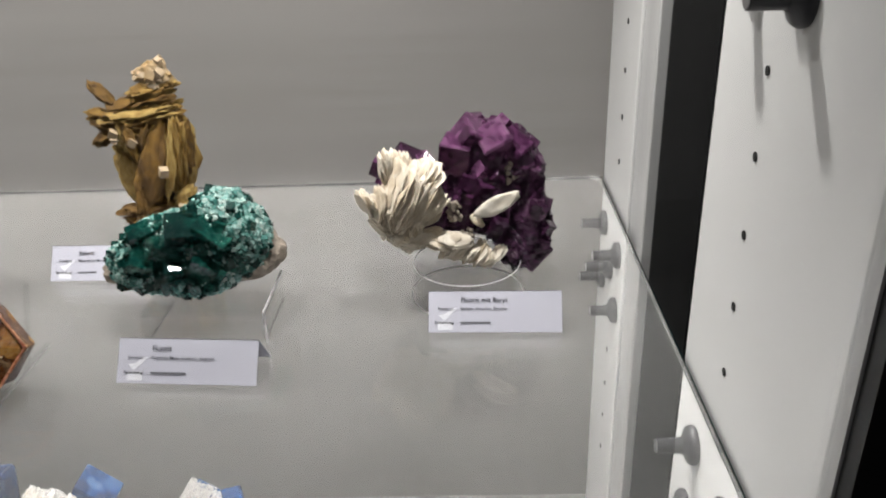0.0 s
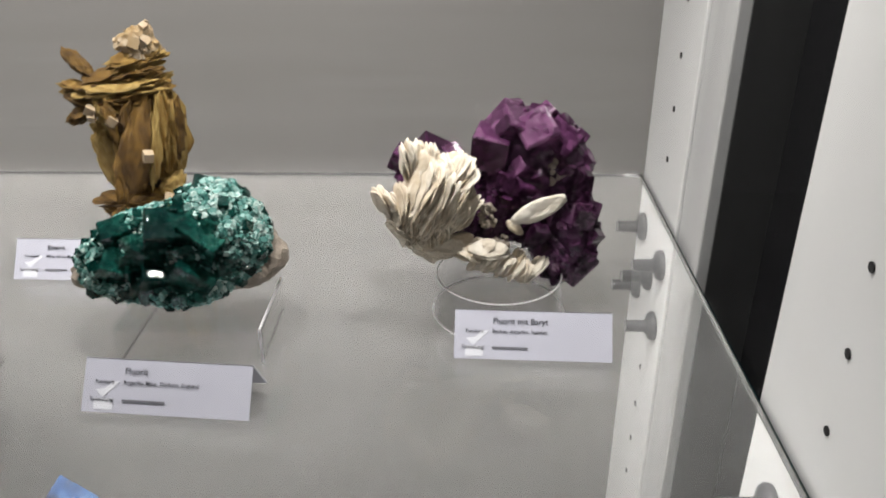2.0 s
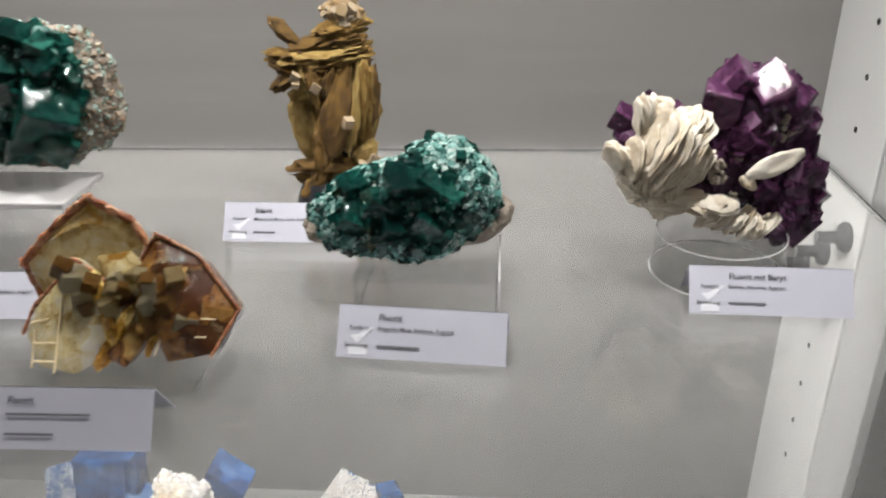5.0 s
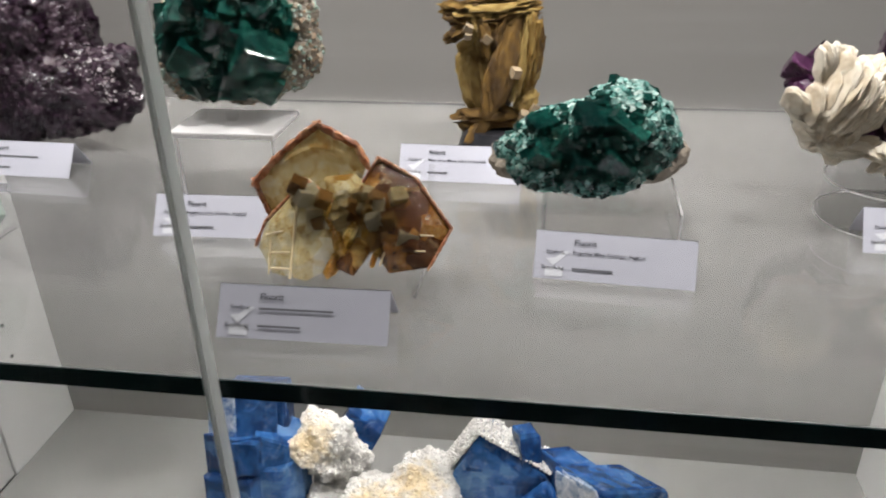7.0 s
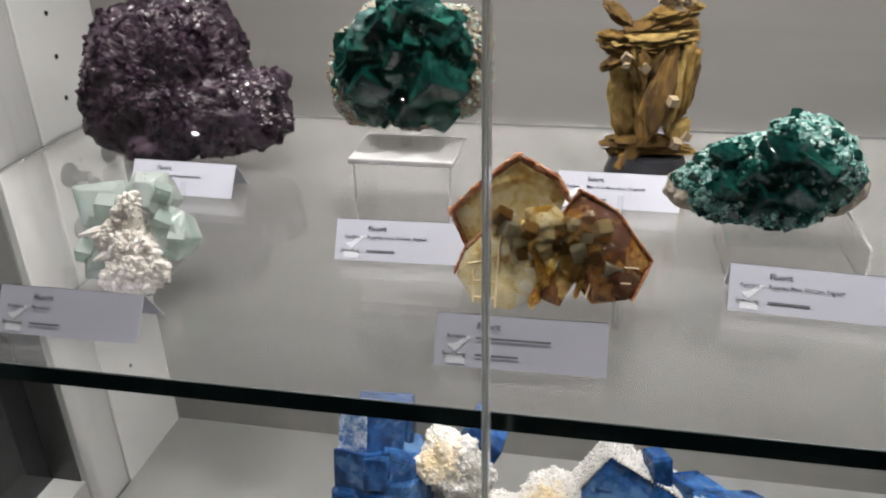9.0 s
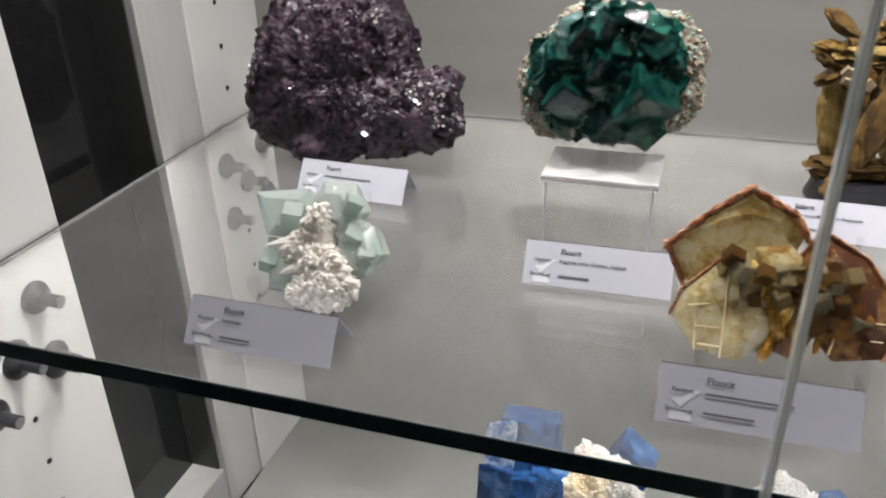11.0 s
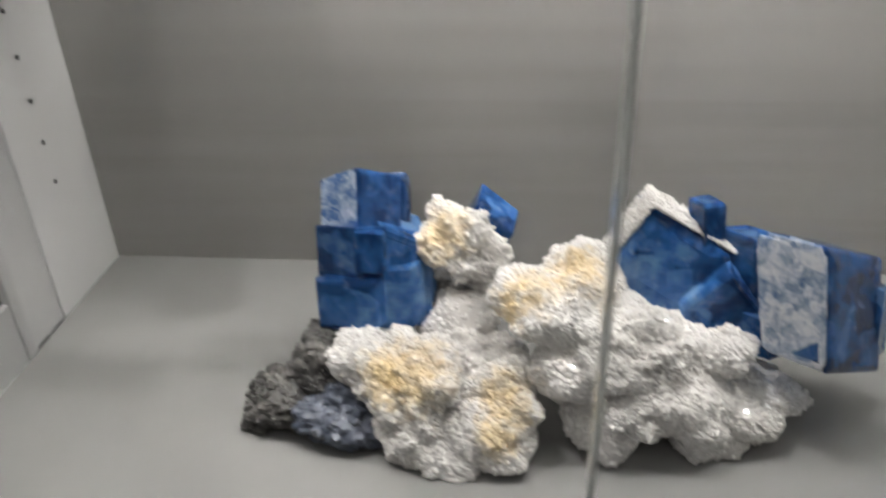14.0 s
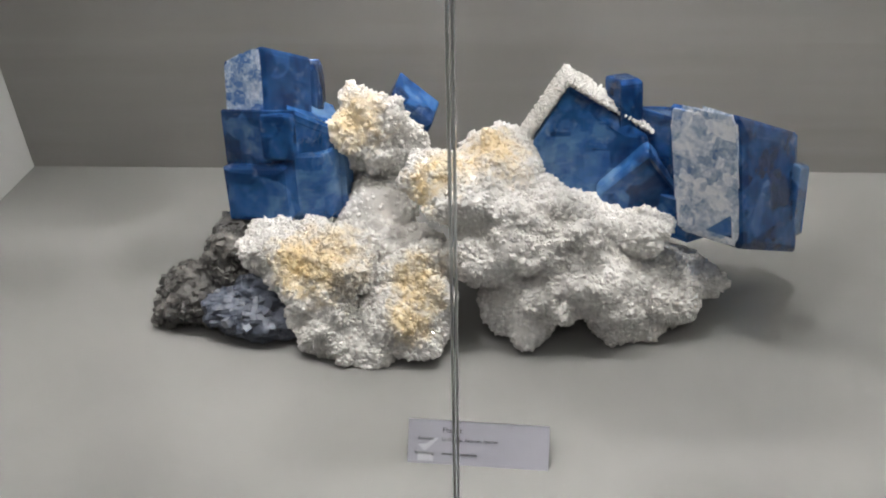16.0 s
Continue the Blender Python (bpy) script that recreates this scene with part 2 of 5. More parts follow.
# pale mosaic colour for the silvery glint of tilted growth tiles on blue faces
GLINTM = fluorite("blue_fluorite_painted_glint", (0.05, 0.14, 0.36), (0.38, 0.46, 0.60), (0.82, 0.84, 0.89), (0.92, 0.93, 0.95), 150, 0.0, 0.12, 1.0)
BLUEGREY = crystal("grey_blue_fluorite", [(0.25, (0.055, 0.065, 0.095)), (0.55, (0.13, 0.15, 0.20)), (0.8, (0.34, 0.35, 0.39))], 0.22, 0.25, 0.2, 60, 0.3, per="island")
GREYVIOLET = crystal("grey_violet_crumbs", [(0.25, (0.05, 0.028, 0.045)), (0.55, (0.17, 0.13, 0.155)), (0.9, (0.48, 0.43, 0.45))], 0.15, 0.35, 0.2, 60, 0.3, per="island", spread=0.6)
IRON = (((-0.362, 0.345, 1.014), 0.022), ((-0.378, 0.348, 1.006), 0.014), ((-0.305, 0.340, 1.002), 0.015), ((-0.306, 0.325, 0.985), 0.013), ((-0.262, 0.392, 1.060), 0.018), ((-0.290, 0.378, 1.048), 0.014), ((-0.350, 0.415, 1.066), 0.018), ((-0.300, 0.374, 1.040), 0.012))
QUARTZ = milky("white_quartz", (0.66, 0.635, 0.605), (0.89, 0.865, 0.84), 0.05, 0.0, IRON)
QUARTZBODY = milky("quartz_body", (0.58, 0.56, 0.535), (0.76, 0.735, 0.71), 0.22, 0.0, IRON)
CREAM = milky("milky_cream_quartz", (0.74, 0.68, 0.61), (0.90, 0.85, 0.80), 0.08, 0.1)
TIP = milky("honey_quartz", (0.42, 0.28, 0.12), (0.70, 0.58, 0.44), 0.10, 0.35)
BARYTE = crystal("cream_baryte", [(0.25, (0.56, 0.45, 0.31)), (0.5, (0.74, 0.655, 0.535)), (0.8, (0.84, 0.785, 0.69))], 0.4, 0.0, 0.0, 3.0, 0.35, grain=(6.0, 0.9, (1, 4, 2)), spread=0.35)
SIDERITE = crystal("golden_siderite", [(0.22, (0.075, 0.036, 0.006)), (0.5, (0.24, 0.130, 0.022)), (0.8, (0.50, 0.355, 0.12))], 0.38, 0.0, 0.0, 5.0, 0.9, grain=(11.0, 1.0, (1, 8, 3)), spread=0.4)
MATRIX = rock("pale_matrix", [(0.3, (0.10, 0.08, 0.065)), (0.5, (0.28, 0.235, 0.19)), (0.72, (0.50, 0.44, 0.37))])
DARKROCK = rock("dark_matrix", [(0.3, (0.02, 0.02, 0.022)), (0.55, (0.085, 0.082, 0.078)), (0.8, (0.26, 0.24, 0.22))], 0.45)
GREENROCK = rock("green_matrix", [(0.3, (0.004, 0.026, 0.023)), (0.5, (0.016, 0.08, 0.068)), (0.8, (0.14, 0.28, 0.24))], 0.25, 90, 0.5)
PURPLEROCK = rock("purple_matrix", [(0.3, (0.026, 0.008, 0.024)), (0.55, (0.075, 0.025, 0.066)), (0.8, (0.24, 0.15, 0.20))], 0.22, 80, 0.4)
VIOLETROCK = rock("violet_matrix", [(0.28, (0.008, 0.004, 0.008)), (0.46, (0.022, 0.012, 0.020)), (0.60, (0.065, 0.042, 0.058)), (0.76, (0.28, 0.235, 0.255))], 0.2, 38, 0.4)
HONEY = fluorite("honey_fluorite", (0.42, 0.22, 0.03), (0.84, 0.70, 0.36), (0.95, 0.91, 0.74), (0.90, 0.80, 0.58), 110, 0.58, 0.03, 0.9, 0.1)
COGNAC = fluorite("cognac_fluorite", (0.10, 0.030, 0.008), (0.34, 0.15, 0.03), (0.74, 0.50, 0.16), (0.80, 0.66, 0.38), 90, 0.5, 0.03, 0.9, 0.1)
RUST = crystal("rusty_rim", [(0.25, (0.30, 0.085, 0.030)), (0.5, (0.55, 0.20, 0.09)), (0.8, (0.72, 0.40, 0.22))], 0.2, 0.25, 0.3, 120, 0.3, per="island")
GOLD = crystal("gold_band", [(0.25, (0.55, 0.26, 0.03)), (0.5, (0.75, 0.44, 0.07)), (0.8, (0.85, 0.66, 0.25))], 0.15, 0.4, 0.3, 120, 0.2, per="island")
VEIN = plain("cream_vein", (0.62, 0.50, 0.30), 0.35)


# ---- building helpers ----
def origin(ob):
    v = Vector((0, 0, 0))
    while ob:
        v += ob.location
        ob = ob.parent
    return v


def thing(name, where, label, category, group=""):
    ob = new(name)
    ob.empty_display_size = 0.01
    ob.location = where
    return tagged(ob, label, category, group)


def part(name, bm, mat, parent, label="", smooth=False, kind=""):
    """One mesh object under a thing or part; bm is in world places."""
    me = bpy.data.meshes.new(name)
    if parent is not None:
        bmesh.ops.translate(bm, verts=bm.verts, vec=-origin(parent))
    bm.normal_update()
    bm.to_mesh(me)
    bm.free()
    me.materials.append(mat)
    if smooth:
        me.polygons.foreach_set("use_smooth", [True] * len(me.polygons))
    ob = new(name, me)
    ob.parent = parent
    return tagged(ob, label, "", "", kind)


def piece(name, me, parent, m, label=""):
    """An object of its own on a shared mesh, at the world pose m."""
    ob = new(name, me)
    ob.parent = parent
    ob.matrix_basis = Matrix.Translation(-origin(parent)) @ m
    return tagged(ob, label)


def box(bm, x0, x1, y0, y1, z0, z1, bevel=0.0):
    r = bmesh.ops.create_cube(bm, size=1)
    m = Matrix.LocRotScale(((x0 + x1) / 2, (y0 + y1) / 2, (z0 + z1) / 2), None, (x1 - x0, y1 - y0, z1 - z0))
    bmesh.ops.transform(bm, matrix=m, verts=r["verts"])
    if bevel:
        edges = list({e for v in r["verts"] for e in v.link_edges})
        bmesh.ops.bevel(bm, geom=edges, offset=bevel, segments=2, profile=0.5, affect="EDGES")
    return bm


def boxed(x0, x1, y0, y1, z0, z1, bevel=0.0):
    return box(bmesh.new(), x0, x1, y0, y1, z0, z1, bevel)


def tube(bm, a, b, r0, r1=None, sides=20, caps=True):
    a, b = Vector(a), Vector(b)
    m = Matrix.Translation((a + b) / 2) @ (b - a).to_track_quat("Z", "Y").to_matrix().to_4x4()
    bmesh.ops.create_cone(bm, cap_ends=caps, segments=sides, radius1=r0, radius2=r0 if r1 is None else r1, depth=(b - a).length, matrix=m)
    return bm


def lump(bm, centre, radii, rough=0.18, detail=4, freq=3.0, seed=0, turn=None):
    """A rough stone body: a ball pushed in and out by noise at three scales."""
    r = bmesh.ops.create_icosphere(bm, subdivisions=detail, radius=1)
    off = Vector((seed * 7.3, seed * 3.1, seed * 5.7))
    for v in r["verts"]:
        d = v.co.normalized()
        n = noise.noise(d * freq * 0.5 + off) + 0.5 * noise.noise(d * freq + off) + 0.35 * noise.noise(d * freq * 3 + off) + 0.2 * noise.noise(d * freq * 8 + off)
        v.co = d * (1 + rough * n)
    m = Matrix.LocRotScale(centre, turn, radii)
    bmesh.ops.transform(bm, matrix=m, verts=r["verts"])
    return bm


def shape_mesh(name, bm, mat, smooth=False):
    me = bpy.data.meshes.new(name)
    bm.normal_update()
    bm.to_mesh(me)
    bm.free()
    me.materials.append(mat)
    if smooth:
        me.polygons.foreach_set("use_smooth", [True] * len(me.polygons))
    return me


def cube_mesh(mat, seed):
    """A fluorite cube of size 1 with blunt edges and slightly uneven faces."""
    rnd = random.Random(seed)
    bm = bmesh.new()
    bmesh.ops.create_cube(bm, size=1)
    bmesh.ops.bevel(bm, geom=bm.edges[:], offset=0.03 + 0.03 * rnd.random(), segments=1, affect="EDGES")
    for v in bm.verts:
        v.co += Vector([rnd.uniform(-0.035, 0.035) for _ in range(3)])
    return shape_mesh("fluorite_cube", bm, mat)


def spin(rnd):
    q = Vector((rnd.gauss(0, 1), rnd.gauss(0, 1), rnd.gauss(0, 1), rnd.gauss(0, 1))).normalized()
    from_mat = Matrix.Rotation(rnd.uniform(0, 6.283), 4, Vector((q.x, q.y, q.z)).normalized())
    return from_mat.to_euler()


def front_dir(rnd, ahead=-0.25, low=-0.6):
    """A random way that faces the visitor or up."""
    while True:
        d = Vector((rnd.gauss(0, 1), rnd.gauss(0, 1), rnd.gauss(0, 1))).normalized()
        if d.y < -ahead and d.z > low:
            return d


def druse(centre_list, count, size, seed, ahead=0.3, low=-0.8, cubes=False, near=None, clear_of=None):
    """A crust of many small crystals over lumps, in one mesh."""
    rnd = random.Random(seed)
    verts, faces = [], []
    total = sum(r[0] * r[2] for _, r in centre_list)
    for c, r in centre_list:
        for _ in range(int(count * r[0] * r[2] / total)):
            while True:
                d = Vector((rnd.gauss(0, 1), rnd.gauss(0, 1), rnd.gauss(0, 1))).normalized()
                if d.y < ahead and d.z > low:
                    break
            at = Vector(c) + Vector((d.x * r[0], d.y * r[1], d.z * r[2])) * rnd.uniform(0.965, 1.02)
            if near and all((at - Vector(p)).length > q * rnd.uniform(0.6, 1.1) for p, q in near):
                continue
            if clear_of and any((at - Vector(p)).length < q * rnd.uniform(0.5, 0.95) for p, q in clear_of):
                continue
            s = size * rnd.uniform(0.5, 1.5)
            way = (d + Vector((rnd.gauss(0, 0.35), rnd.gauss(0, 0.35), rnd.gauss(0, 0.35)))).normalized()
            m = Matrix.Translation(at) @ way.to_track_quat("Z", "Y").to_matrix().to_4x4() @ Matrix.Rotation(rnd.uniform(0, 6.28), 4, "Z")
            b = len(verts)
            if cubes:
                for z in (-0.5, 0.5):
                    for x, y in ((-0.5, -0.5), (0.5, -0.5), (0.5, 0.5), (-0.5, 0.5)):
                        verts.append(m @ Vector((x * s, y * s, z * s)))
                faces += [[b + i for i in f] for f in ((4, 5, 6, 7), (0, 1, 5, 4), (1, 2, 6, 5), (2, 3, 7, 6), (3, 0, 4, 7))]
            else:
                h = s * rnd.uniform(0.0, 0.30)
                for z in (-0.6 * s, h):
                    for k in range(6):
                        a = k * math.pi / 3
                        verts.append(m @ Vector((0.5 * s * math.cos(a), 0.5 * s * math.sin(a), z)))
                verts.append(m @ Vector((rnd.uniform(-0.1, 0.1) * s, rnd.uniform(-0.1, 0.1) * s, h + 0.34 * s)))
                for k in range(6):
                    n = (k + 1) % 6
                    faces += [[b + k, b + n, b + 6 + n, b + 6 + k], [b + 6 + k, b + 6 + n, b + 12]]
    me = bpy.data.meshes.new("crust")
    me.from_pydata(verts, [], faces)
    bm = bmesh.new()
    bm.from_mesh(me)
    bpy.data.meshes.remove(me)
    return bm


def stepped_bm(seed, plates=5, thin=0.012, thick=0.05, tilt=0.05):
    """A fluorite cube of size 1: blunt edges and low growth plates on every face."""
    rnd = random.Random(seed)
    bm = bmesh.new()
    bmesh.ops.create_cube(bm, size=1)
    bmesh.ops.bevel(bm, geom=bm.edges[:], offset=0.03, segments=1, affect="EDGES")
    if plates < 8:
        for f in sorted(bm.faces[:], key=lambda q: -q.calc_area())[:6]:
            for _ in range(min(plates, 3)):
                if rnd.random() < 0.25:
                    continue
                bmesh.ops.inset_individual(bm, faces=[f], thickness=rnd.uniform(0.04, 0.12))
                shift = f.normal * rnd.uniform(-0.02, 0.03)
                slip = Vector([rnd.uniform(-0.035, 0.035) for _ in range(3)])
                slip -= f.normal * slip.dot(f.normal)
                for v in f.verts:
                    v.co += shift + slip
    for axis in range(3):
        for sgn in (-1, 1):
            for _ in range(plates if plates >= 8 else 0):
                top = 0.75 if plates < 8 else 0.4
                w, h = rnd.uniform(0.12, top), rnd.uniform(0.12, top)
                u, v = rnd.uniform(-0.47 + w / 2, 0.47 - w / 2), rnd.uniform(-0.47 + h / 2, 0.47 - h / 2)
                t = rnd.uniform(thin, thick)
                c, d = [0, 0, 0], [0, 0, 0]
                c[axis], d[axis] = sgn * 0.5, t
                c[(axis + 1) % 3], d[(axis + 1) % 3] = u, w
                c[(axis + 2) % 3], d[(axis + 2) % 3] = v, h
                r = bmesh.ops.create_cube(bm, size=1)
                bmesh.ops.transform(bm, matrix=Matrix.LocRotScale(c, Euler([rnd.uniform(-tilt, tilt) for _ in range(3)]), d), verts=r["verts"])
    for v in bm.verts:
        v.co += Vector([rnd.uniform(-0.008, 0.008) for _ in range(3)])
    return bm


def stepped_mesh(mat, seed, plates=5):
    return shape_mesh("fluorite_cube", stepped_bm(seed, plates), mat)


def blade_mesh(mat, seed, point=0.5, wave=0.05, thick=0.16, leaves=4, ragged=0.10):
    """A mineral blade about 1 long and 0.6 wide in its x-z plane: thin leaves grown one on another."""
    rnd = random.Random(seed)
    bm = bmesh.new()
    seg, rings, prof = 18, (0.45, 0.85, 1.0), (1.0, 0.7, 0.25)
    for leaf in range(leaves):
        f = (leaf + 0.5) / leaves - 0.5
        grow = 1.0 - 0.45 * abs(f) * rnd.uniform(0.6, 1.4)
        shift = Vector((rnd.uniform(-0.06, 0.06), f * thick, rnd.uniform(-0.05, 0.05)))
        turn = Matrix.Rotation(rnd.uniform(-0.16, 0.16), 4, "Y") @ Matrix.Rotation(rnd.uniform(-0.06, 0.06), 4, "X")
        th = 1.25 * thick / leaves
        jag = [1 + rnd.uniform(-ragged, 0.8 * ragged) for _ in range(seg)]
        ends = []
        for sgn in (-1, 1):
            mid = bm.verts.new(turn @ Vector((0, sgn * th * 0.5, 0)) * grow + shift)
            loops = []
            for r, t in zip(rings, prof):
                loop = []
                for k in range(seg):
                    a = 2 * math.pi * k / seg
                    px = 0.5 * math.cos(a) * (1 + point * 0.25 * max(0, math.cos(a)) ** 3)
                    pz = 0.31 * math.sin(a) * (1 - 0.35 * point * max(0, math.cos(a)))
                    j = 1 + (jag[k] - 1) * r * r
                    y = sgn * th * 0.5 * t + wave * math.sin(6 * px + seed + leaf) * r
                    loop.append(bm.verts.new(turn @ Vector((px * r * j, y, pz * r * j)) * grow + shift))
                loops.append(loop)
            for k in range(seg):
                n = (k + 1) % seg
                bm.faces.new([mid, loops[0][k], loops[0][n]])
                for a, b in zip(loops, loops[1:]):
                    bm.faces.new([a[k], b[k], b[n], a[n]])
            ends.append(loops[-1])
        for k in range(seg):
            n = (k + 1) % seg
            bm.faces.new([ends[0][k], ends[0][n], ends[1][n], ends[1][k]])
    bmesh.ops.recalc_face_normals(bm, faces=bm.faces[:])
    return shape_mesh("blade", bm, mat, True)


def blade_along(parent, me, at, along, normal, size, label=""):
    """A blade with its long axis and its flat side's normal given."""
    x = Vector(along).normalized()
    y = (Vector(normal) - x * Vector(normal).dot(x)).normalized()
    z = x.cross(y)
    m = Matrix((x, y, z)).transposed().to_4x4()
    return piece("blade", me, parent, Matrix.Translation(at) @ m @ Matrix.Diagonal((*size, 1)), label)


def blade(parent, meshes, k, at, size, turn, tilt, lean, label=""):
    """turn: about the upright; tilt: of the long axis in the picture plane; lean: backwards."""
    m = Matrix.Translation(at) @ Matrix.Rotation(radians(turn), 4, "Z") @ Matrix.Rotation(radians(lean), 4, "X") @ Matrix.Rotation(radians(tilt), 4, "Y")
    sz = size if isinstance(size, tuple) else (size, size, size)
    return piece("blade", meshes[k % len(meshes)], parent, m @ Matrix.Diagonal((*sz, 1)), label)


# ---- the hall around the case ----
def structure(name, bm, mat, label):
    return tagged(part(name, bm, mat, None), label, name.split("_")[0], "", "structure")


structure("floor", boxed(-3, 3, -3.2, 1.4, -0.1, 0), HALLFLOOR, "dark floor of the exhibition hall")
structure("ceiling", boxed(-3, 3, -3.2, 1.4, 3.0, 3.1), HALL, "dim grey ceiling of the hall")
structure("wall_north", boxed(-3, 3, 1.4, 1.5, 0, 3.0), HALL, "plain grey hall wall behind the case")
structure("wall_south", boxed(-3, 3, -3.3, -3.2, 0, 3.0), HALL, "plain grey hall wall behind the visitor")
structure("wall_west", boxed(-3.1, -3, -3.2, 1.4, 0, 3.0), HALL, "plain grey side wall of the hall")
structure("wall_east", boxed(3, 3.1, -3.2, 1.4, 0, 3.0), HALL, "plain grey side wall of the hall")

# ---- the display case ----
case = thing("display_case", ((LEFT + RIGHT) / 2, 0.37, 0.0), "white and grey museum display case with glass doors", "display case")
part("plinth", boxed(LEFT - 0.05, RIGHT + 0.05, 0.16, BACK + 0.03, 0.0, BASE - 0.02), BLACK, case, "black plinth below the case")
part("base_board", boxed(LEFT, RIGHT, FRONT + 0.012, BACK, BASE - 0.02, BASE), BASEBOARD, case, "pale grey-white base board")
part("back_panel", boxed(LEFT - 0.03, RIGHT + 0.03, BACK, BACK + 0.015, BASE - 0.02, TOP + 0.02), GREY, case, "matt warm grey back panel")
part("top_panel", boxed(LEFT - 0.05, RIGHT + 0.05, 0.16, BACK, TOP, TOP + 0.02), WHITE, case, "white top panel")

SLOT0, SLOT1, POST1, SILL = 0.312, 0.412, 0.466, 1.004


def drilled(x, side, y0, y1, row, z0, z1):
    """A white side panel with a column of small bored holes."""
    bm = boxed(min(x, x + side * 0.019), max(x, x + side * 0.019), y0, y1, z0, z1, 0.001)
    return part("side_panel", bm, WHITE, case, "white laminate side panel with bored holes")


for x, side, top_row in ((LEFT, -1, 1.3425), (RIGHT, 1, 1.3486)):
    front_panel = drilled(x, side, FRONT + 0.004, SLOT0, 0.257, BASE - 0.02, TOP)
    back_half = drilled(x, side, POST1, BACK, 0.5034, BASE - 0.02, TOP)
    for panel, hy in ((front_panel, 0.257), (back_half, 0.5034)):
        for k in range(-9, 10):
            hz = (top_row if hy > 0.4 else 1.3434) + 0.032 * k
            if not BASE + 0.03 < hz < TOP - 0.03 or 1.19 < hz < 1.29:
                continue
            bm = tube(bmesh.new(), (x - side * 0.0005, hy, hz), (x + side * 0.008, hy, hz), 0.0019, sides=12)
            part("bored_hole", bm, HOLE, panel)
    # the aluminium post between the panels, stepped, and the recess of dark glass beside it
    a, b = x, x + side * 0.03
    bm = boxed(min(x + side * 0.002, b), max(x + side * 0.002, b), SLOT1 + 0.014, POST1 - 0.001, BASE, TOP)
    box(bm, min(x - side * 0.002, b), max(x - side * 0.002, b), SLOT1, SLOT1 + 0.012, BASE, TOP, 0.001)
    part("post", bm, ALU, case, "brushed aluminium post")
    part("recess_glass", boxed(min(x + side * 0.03, x + side * 0.034), max(x + side * 0.03, x + side * 0.034), SLOT0 - 0.002, SLOT1 + 0.03, BASE, TOP), DARK, case, "glossy black glass in the side recess")
    # thin sheet on the post's recess side, shade painted in
    part("jamb", boxed(min(x + side * 0.004, b), max(x + side * 0.004, b), SLOT1 - 0.002, SLOT1 - 0.0005, SILL, TOP), SHADEDALU, case, "inner side of the post, shade put into its colour")
    part("recess_sill", boxed(min(a, b), max(a, b), SLOT0, SLOT1, BASE - 0.02, SILL, 0.001), ALU, case, "aluminium sill of the side recess")
    part("front_stile", boxed(min(x, x + side * 0.30), max(x, x + side * 0.30), 0.150, FRONT + 0.002, 0.0, TOP + 0.02), BLACK, case, "black front stile")
    part("edge_strip", boxed(min(x - side * 0.001, x + side * 0.019), max(x - side * 0.001, x + side * 0.019), FRONT - 0.004, FRONT + 0.004, BASE, TOP), ALU, case, "aluminium edge strip")
for x0, x1 in ((LEFT + 0.002, SEAM - 0.0011), (SEAM + 0.0011, RIGHT - 0.002)):
    door = part("glass_door", boxed(x0, x1, FRONT, FRONT + 0.006, BASE - 0.02, TOP - 0.003, 0.0004), PANE, case, "clear frameless glass door, closed")
    ex = x1 + 0.0001 if x1 < SEAM else x0 - 0.0008
    part("polished_edge", boxed(ex, ex + 0.0007, FRONT, FRONT + 0.006, BASE - 0.02, TOP - 0.003, 0.0002), PANEEDGE, door, "pale polished edge of the pane")

# ---- shelf and its supports ----
shelf = thing("glass_shelf", ((LEFT + RIGHT) / 2, 0.38, SHELF - 0.008), "clear glass shelf with dark green polished front edge", "shelf")
pane = part("shelf_pane", boxed(LEFT + 0.003, RIGHT - 0.003, 0.2049, BACK - 0.002, SHELF - 0.008, SHELF, 0.0003), GLASS, shelf)
pane.visible_shadow = False
part("front_edge", boxed(LEFT + 0.003, RIGHT - 0.003, 0.2040, 0.2047, SHELF - 0.008, SHELF), EDGE, shelf, "dark green polished glass edge")
for sx in (LEFT + 0.0022, RIGHT - 0.0028):
    part("side_edge", boxed(sx, sx + 0.0006, 0.2049, BACK - 0.002, SHELF - 0.008, SHELF), EDGE, shelf, "dark green glass edge")


def support(x, side, y, z):
    s = thing("shelf_support", (x, y, z), "black plastic shelf support plugged into the side panel", "shelf support", "shelf supports")
    bm = bmesh.new()
    prof = ((0.0, 0.0095), (0.002, 0.0098), (0.004, 0.0085), (0.0055, 0.005), (0.0065, 0.0042))
    for (d0, r0), (d1, r1) in zip(prof, prof[1:]):
        tube(bm, (x - side * d0, y, z), (x - side * d1, y, z), r0, r1, 24, False)
    bmesh.ops.remove_doubles(bm, verts=bm.verts, dist=0.00005)
    part("flange", bm, RUBBER, s, "", True)
    pin = part("pin", tube(bmesh.new(), (x - side * 0.006, y, z), (x - side * 0.0185, y, z), 0.0040, 0.0038), RUBBER, s)
    part("pin_end", tube(bmesh.new(), (x - side * 0.0186, y, z), (x - side * 0.0190, y, z), 0.0032), PEGTIP, pin, "worn grey metal pin end")


for x, side in ((LEFT, -1), (RIGHT, 1)):
    for y, z in ((0.540, 1.248), (0.484, 1.248), (0.5105, 1.2255), (0.538, 1.203), (0.484, 1.203),
                 (0.281, 1.248), (0.233, 1.248), (0.257, 1.2240), (0.282, 1.207), (0.233, 1.205)):
        support(x, side, y, z)
    for y, z in ((0.281, 1.468), (0.234, 1.468), (0.257, 1.490)):
        support(x, side, y, z)


